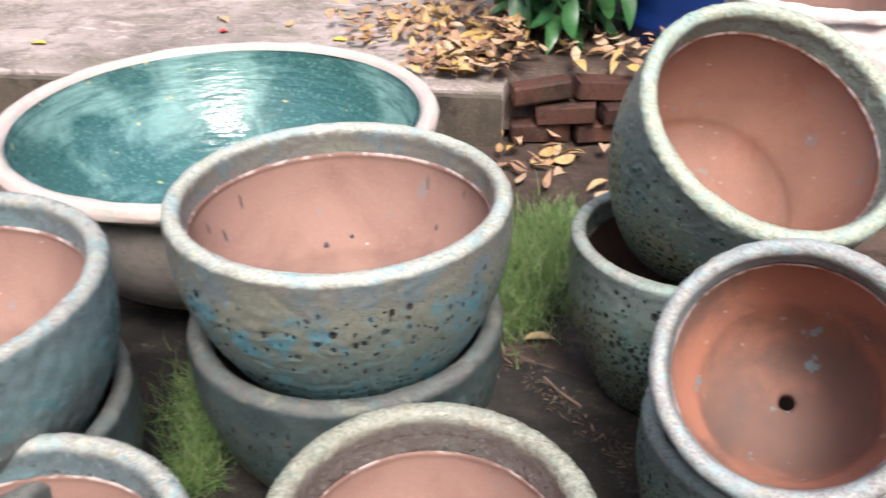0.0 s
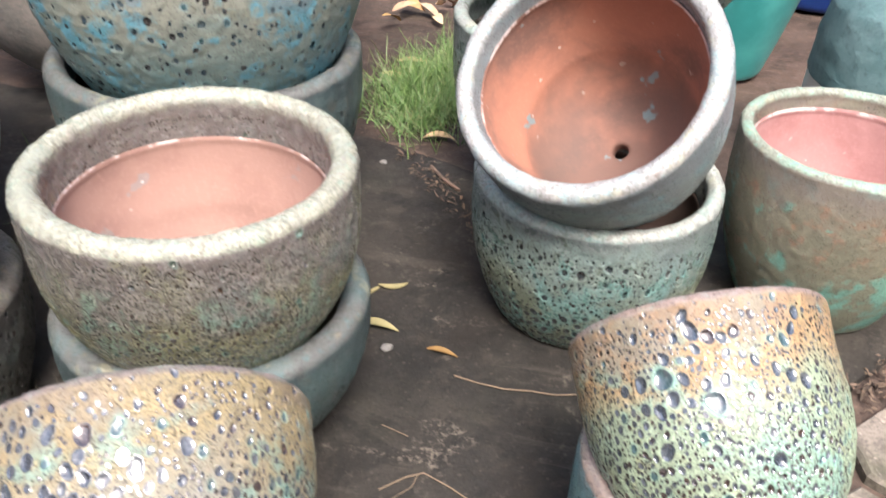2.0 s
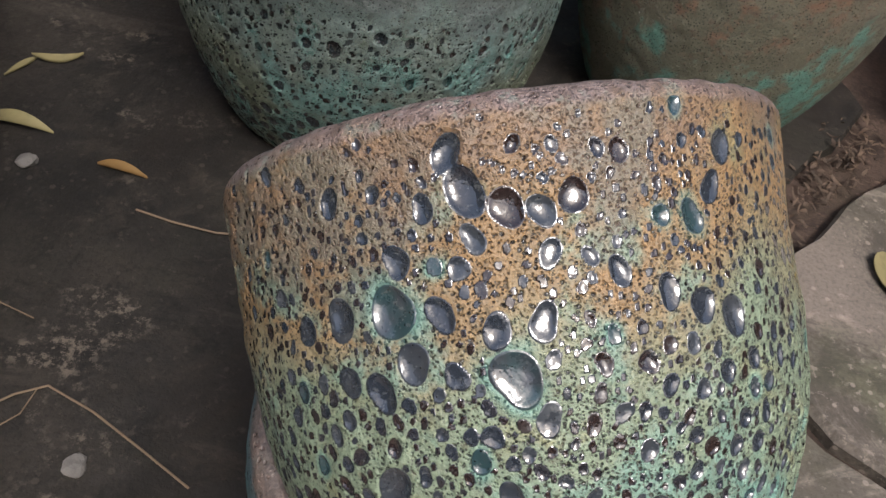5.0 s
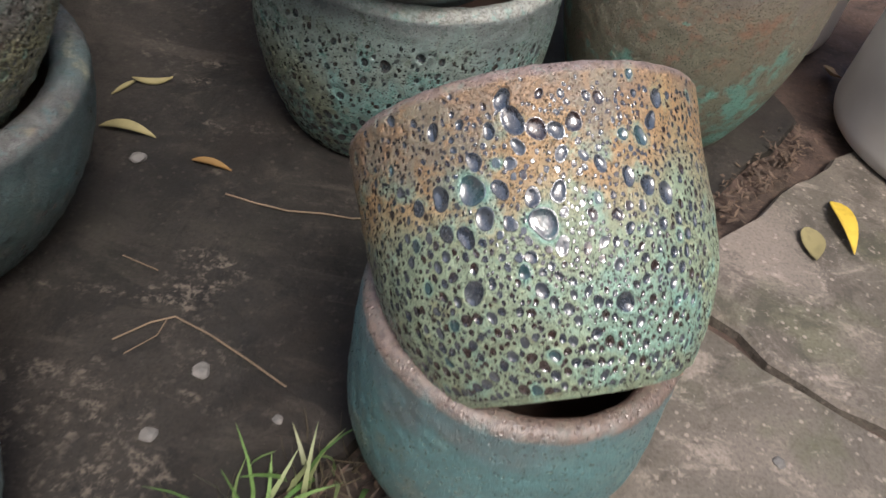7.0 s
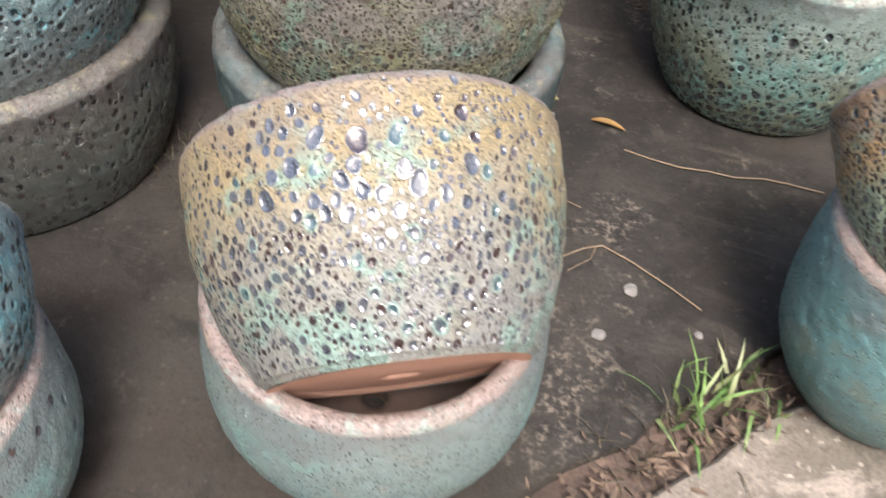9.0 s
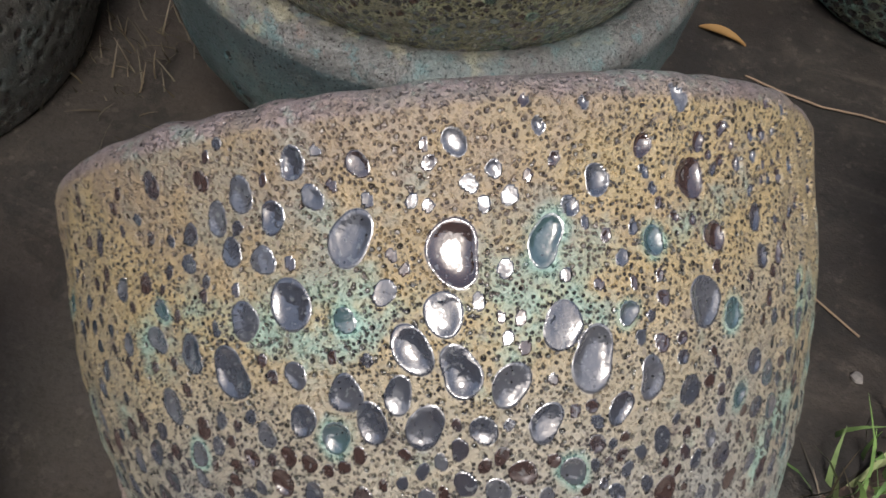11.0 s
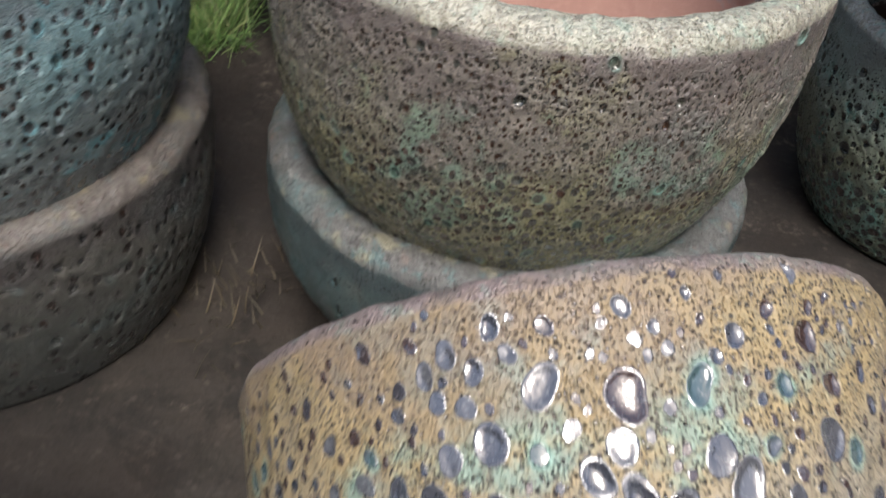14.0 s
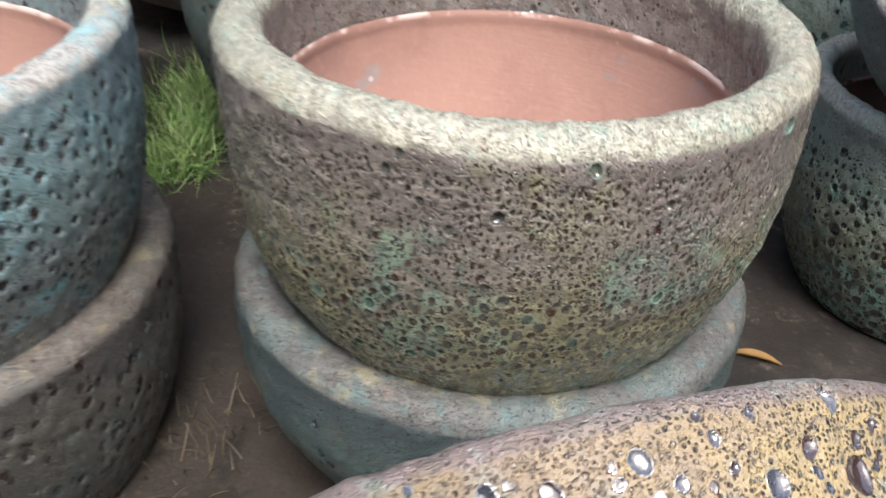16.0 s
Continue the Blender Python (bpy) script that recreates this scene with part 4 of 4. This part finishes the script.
def settle(ob):
    """Lift a leaf so that its lowest point touches what it lies on."""
    return min((ob.matrix_world @ v.co).z for v in ob.data.vertices)


def fallen(x, y, z, turn, L, W, material, label, seed, tilt=(0, 0)):
    rng = random.Random(seed)
    v, f = leaf_shape(L, W, rng, 0.35, 10)
    top = [(a, b, c + 0.0006) for a, b, c in v]
    n = len(v)
    faces = f + [tuple(n + i for i in q[::-1]) for q in f]
    ob = new("fallen_leaf", mesh_from("fallen_leaf", top + [(a, b, c - 0.0006) for a, b, c in v], faces, material))
    ob.matrix_world = pose(x, y, z, tilt[0], tilt[1], turn)
    bpy.context.view_layer.update()
    ob.matrix_world = Matrix.Translation((0, 0, z - settle(ob) + 0.0005)) @ ob.matrix_world
    return tagged(ob, label, "leaf", "fallen leaves")


fallen(0.165, 0.985, 0.0, -6, 0.07, 0.016, m_olive, "long narrow olive-yellow leaf on dark concrete", 1)
fallen(0.18, 1.08, 0.0, 15, 0.05, 0.012, m_olive, "curled ochre leaf on dark concrete", 2)
fallen(0.182, 1.085, 0.0, -120, 0.04, 0.008, m_olive, "thin curled ochre leaf on dark concrete", 12)
fallen(0.285, 0.946, 0.0, -12, 0.05, 0.011, m_orange, "small orange curled leaf on dark concrete", 3)
fallen(1.122, 1.028, 0.006, -90, 0.1, 0.028, m_yellow, "bright yellow leaf on pale concrete", 4)
fallen(1.07, 0.965, 0.006, -97, 0.06, 0.032, m_olive, "faded olive leaf on pale concrete", 5)
fallen(1.21, 1.33, 0.0, 60, 0.07, 0.035, m_fallen, "brown dead leaf between the pots", 6, (10, 20))
for i, (x, y, t, L, W) in enumerate([(0.12, 1.7, 80, 0.07, 0.04), (0.16, 1.64, 5, 0.07, 0.025), (0.23, 2.0, 120, 0.06, 0.035), (0.0, 1.95, 10, 0.06, 0.03), (0.05, 1.75, 50, 0.05, 0.02), (0.02, 2.05, 5, 0.09, 0.025)]):
    fallen(x, y, -0.008, t, L, W, m_fallen, "dry brown leaf on the soil", 20 + i)
rng = random.Random(5)
items = []
for i in range(34):
    v, f = leaf_shape(rng.uniform(0.05, 0.1), rng.uniform(0.02, 0.04), rng, 0.6)
    items.append((v, f, pose(rng.uniform(-0.1, 0.42), rng.uniform(2.3, 2.7), rng.uniform(-0.004, 0.03), rng.uniform(-25, 25), rng.uniform(-25, 25), rng.uniform(0, 360))))
tagged(scatter("leaf_litter", items, m_fallen), "dry and yellow leaves lying before the edging", "leaf litter", kind="stuff")
items = []
for i in range(620):
    k = rng.random()
    cx, cy, sx, sy = ((-0.03, 2.95, 0.1, 0.14), (-0.22, 3.4, 0.17, 0.16), (0.12, 3.3, 0.2, 0.3), (0.6, 3.0, 0.5, 0.2))[0 if k < 0.3 else 1 if k < 0.55 else 2 if k < 0.75 else 3]
    x, y = rng.gauss(cx, sx), rng.gauss(cy, sy)
    if y < 2.78 or abs(x - cx) > 2.2 * sx:
        continue
    v, f = leaf_shape(rng.uniform(0.045, 0.1), rng.uniform(0.018, 0.038), rng, 0.7)
    base = 0.17 if x < 0.06 else 0.22 + rough(x, y, 4, 0.05)
    items.append((v, f, pose(x, y, base + rng.uniform(0.004, 0.05), rng.uniform(-22, 22), rng.uniform(-22, 22), rng.uniform(0, 360))))
tagged(scatter("leaf_litter", items, m_fallen), "heap of dry tan leaves on the platform and bed", "leaf litter", kind="stuff")
for i, (x, y, mat, L) in enumerate([(-0.55, 3.2, m_yellow, 0.06), (-0.35, 3.25, m_fallen, 0.05), (-0.75, 3.35, m_fallen, 0.09), (-1.0, 3.4, m_fallen, 0.08), (-1.6, 3.1, m_yellow, 0.06), (-0.6, 3.6, m_fallen, 0.08)]):
    fallen(x, y, 0.167, 47 * i, L, 0.03, mat, "fallen leaf on the pale platform", 40 + i)
petal = fallen(-1.0, 3.27, 0.167, 20, 0.035, 0.03, m_red, "small red fallen petal on the platform", 60)


def tuft(name, spots, count, length, width, material, label, seed, spread=25.0):
    rng = random.Random(seed)
    items = []
    for _ in range(count):
        x, y, sx, sy = rng.choice(spots)
        L = length * rng.uniform(0.5, 1.15)
        lean, n = rng.uniform(0.2, 1.0), 4
        v, f = [], []
        for i in range(n + 1):
            t = i / n
            w = width * (1 - t) ** 0.7 / 2 + 0.0002
            h, o = L * (t - 0.35 * lean * t * t), L * lean * t * t * 0.8
            v += [(o, -w, h), (o, w, h)]
        f = [(2 * i, 2 * i + 1, 2 * i + 3, 2 * i + 2) for i in range(n)]
        items.append((v, f, pose(rng.gauss(x, sx), rng.gauss(y, sy), -0.012, rng.uniform(-spread, spread), rng.uniform(-spread, spread), rng.uniform(0, 360))))
    return tagged(scatter(name, items, material), label, "grass", kind="stuff")


tuft("grass", [(0.14, 1.78, 0.05, 0.07), (0.2, 1.95, 0.05, 0.09), (0.24, 2.1, 0.05, 0.07), (0.1, 1.88, 0.05, 0.08)], 5200, 0.085, 0.002, m_grass, "patch of fine green grass between the pots", 71, 45)
tuft("grass", [(-0.47, 1.34, 0.04, 0.06), (-0.45, 1.45, 0.05, 0.06), (-0.43, 1.2, 0.02, 0.04)], 2400, 0.08, 0.002, m_grass, "tuft of fine green grass between the stacks", 72, 45)
tuft("grass", [(-0.2, 0.72, 0.035, 0.05)], 110, 0.045, 0.0018, m_dry, "dry straggling grass at the foot of a pot", 73)
tuft("grass", [(0.47, 0.535, 0.02, 0.012), (0.5, 0.54, 0.02, 0.012), (0.43, 0.49, 0.02, 0.012)], 34, 0.085, 0.006, m_grass, "broad-bladed green weed in the slab joint", 74, 40)
tuft("grass", [(0.37, 0.42, 0.03, 0.02), (0.44, 0.48, 0.03, 0.02), (0.49, 0.53, 0.02, 0.02)], 110, 0.06, 0.002, m_dry, "withered grass in the slab joint", 75, 60)
items = []
rng = random.Random(8)
for i in range(700):
    k = rng.random()
    x, y = (0.3 + 0.3 * k, 0.335 + 0.27 * k) if i % 3 == 0 else ((0.92 + 0.22 * k, 0.94 + 0.25 * k) if i % 3 == 1 else (0.12 + 0.23 * k, 1.57 - 0.3 * k))
    v, f = leaf_shape(rng.uniform(0.006, 0.022), rng.uniform(0.002, 0.006), rng, 0.7)
    items.append((v, f, pose(x + rng.gauss(0, 0.018), y + rng.gauss(0, 0.018), rng.uniform(-0.006, 0.006), rng.uniform(-20, 20), rng.uniform(-20, 20), rng.uniform(0, 360))))
tagged(scatter("leaf_litter", items, m_crumb), "brown leaf crumbs in the slab joints", "leaf litter", kind="stuff")


def straw(points, radius, label, material=None):
    cu = bpy.data.curves.new("straw", "CURVE")
    cu.dimensions, cu.bevel_depth, cu.bevel_resolution = "3D", radius, 1
    sp = cu.splines.new("POLY")
    sp.points.add(len(points) - 1)
    for p, q in zip(sp.points, points):
        p.co = (*q, 1)
    tmp = bpy.data.objects.new("straw", cu)
    me = bpy.data.meshes.new_from_object(tmp)
    bpy.data.objects.remove(tmp)
    me.materials.clear()
    me.materials.append(material or m_straw)
    return tagged(new("straw", me), label, "straw", "straws on the concrete")


straw([(0.442, 0.637, 0.002), (0.405, 0.66, 0.004), (0.36, 0.688, 0.003), (0.322, 0.705, 0.004), (0.3, 0.695, 0.003), (0.27, 0.67, 0.002)], 0.001, "bent dry straw on dark concrete")
straw([(0.315, 0.703, 0.003), (0.31, 0.68, 0.003), (0.285, 0.655, 0.002)], 0.0006, "thin dry straw on dark concrete")
straw([(0.335, 0.894, 0.002), (0.37, 0.884, 0.003), (0.41, 0.877, 0.004), (0.45, 0.881, 0.003), (0.484, 0.879, 0.003), (0.52, 0.886, 0.004), (0.55, 0.887, 0.003), (0.6, 0.881, 0.004)], 0.0011, "pale dry root on dark concrete")
straw([(0.25, 0.78, 0.002), (0.29, 0.765, 0.002)], 0.0006, "short dry straw on dark concrete")
straw([(0.2, 1.5, 0.004), (0.235, 1.45, 0.005), (0.27, 1.415, 0.004)], 0.004, "broken dry twig on the concrete", m_bark)
for i, (x, y, s) in enumerate([(0.361, 0.644, 0.009), (0.44, 0.6, 0.005), (0.936, 0.61, 0.007), (0.225, 0.935, 0.01), (0.33, 0.57, 0.008), (0.56, 0.7, 0.005), (0.1, 1.5, 0.008)]):
    bm = bmesh.new()
    bmesh.ops.create_icosphere(bm, subdivisions=2, radius=s)
    for v in bm.verts:
        v.co *= 1 + 0.35 * noise.noise(v.co * (1.4 / s) + Vector((i, 0, 0)))
        v.co.z = v.co.z * 0.45
    low = min(v.co.z for v in bm.verts)
    me = bpy.data.meshes.new("pebble")
    bm.to_mesh(me)
    bm.free()
    me.materials.append(m_stone)
    ob = new("pebble", me)
    ob.matrix_world = pose(x, y, -low - 0.001, 0, 0, 50 * i)
    tagged(ob, "small pale pebble on the concrete", "pebble", "pebbles")

# ---- shrub in the bed ----
shrub = new("shrub")
shrub.matrix_world = pose(0.3, 3.15, 0.18)
tagged(shrub, "leafy shrub with long dark green leaves", "shrub")
rng = random.Random(17)
bm = bmesh.new()
stems = [((0, 0, 0), (0.03, 0.02, 1.1), 0.016), ((0.1, 0.06, 0), (0.22, 0.0, 1.0), 0.013), ((-0.1, 0.1, 0), (-0.2, 0.05, 0.9), 0.012), ((0.05, 0.2, 0), (0.1, 0.35, 1.2), 0.014)]
leaves = []
for a, b, r in stems:
    a, b = Vector(a), Vector(b)
    rings = []
    for i in range(7):
        t = i / 6
        c = a.lerp(b, t) + Vector((0.03 * math.sin(t * 7 + r * 300), 0.03 * math.cos(t * 6), 0))
        rings.append([bm.verts.new(c + Vector((math.cos(k * math.pi / 3), math.sin(k * math.pi / 3), 0)) * r * (1 - 0.6 * t)) for k in range(6)])
        for _ in range(14 if t > 0.12 else 0):
            L = rng.uniform(0.14, 0.24)
            v, f = leaf_shape(L, L * rng.uniform(0.28, 0.36), rng, 0.5, 8)
            leaves.append((v, f, Matrix.Translation(c + Vector((rng.gauss(0, 0.05), rng.gauss(0, 0.05), rng.gauss(0, 0.05)))) @ pose(0, 0, 0, rng.uniform(-30, 30), rng.uniform(10, 75), rng.uniform(0, 360))))
    for p, q in zip(rings, rings[1:]):
        for k in range(6):
            bm.faces.new((p[k], p[(k + 1) % 6], q[(k + 1) % 6], q[k]))
part("stems", bm, m_bark, shrub, smooth=True)
crown = scatter("crown", leaves, m_leaf)
crown.parent = shrub
crown.matrix_parent_inverse = Matrix.Identity(4)
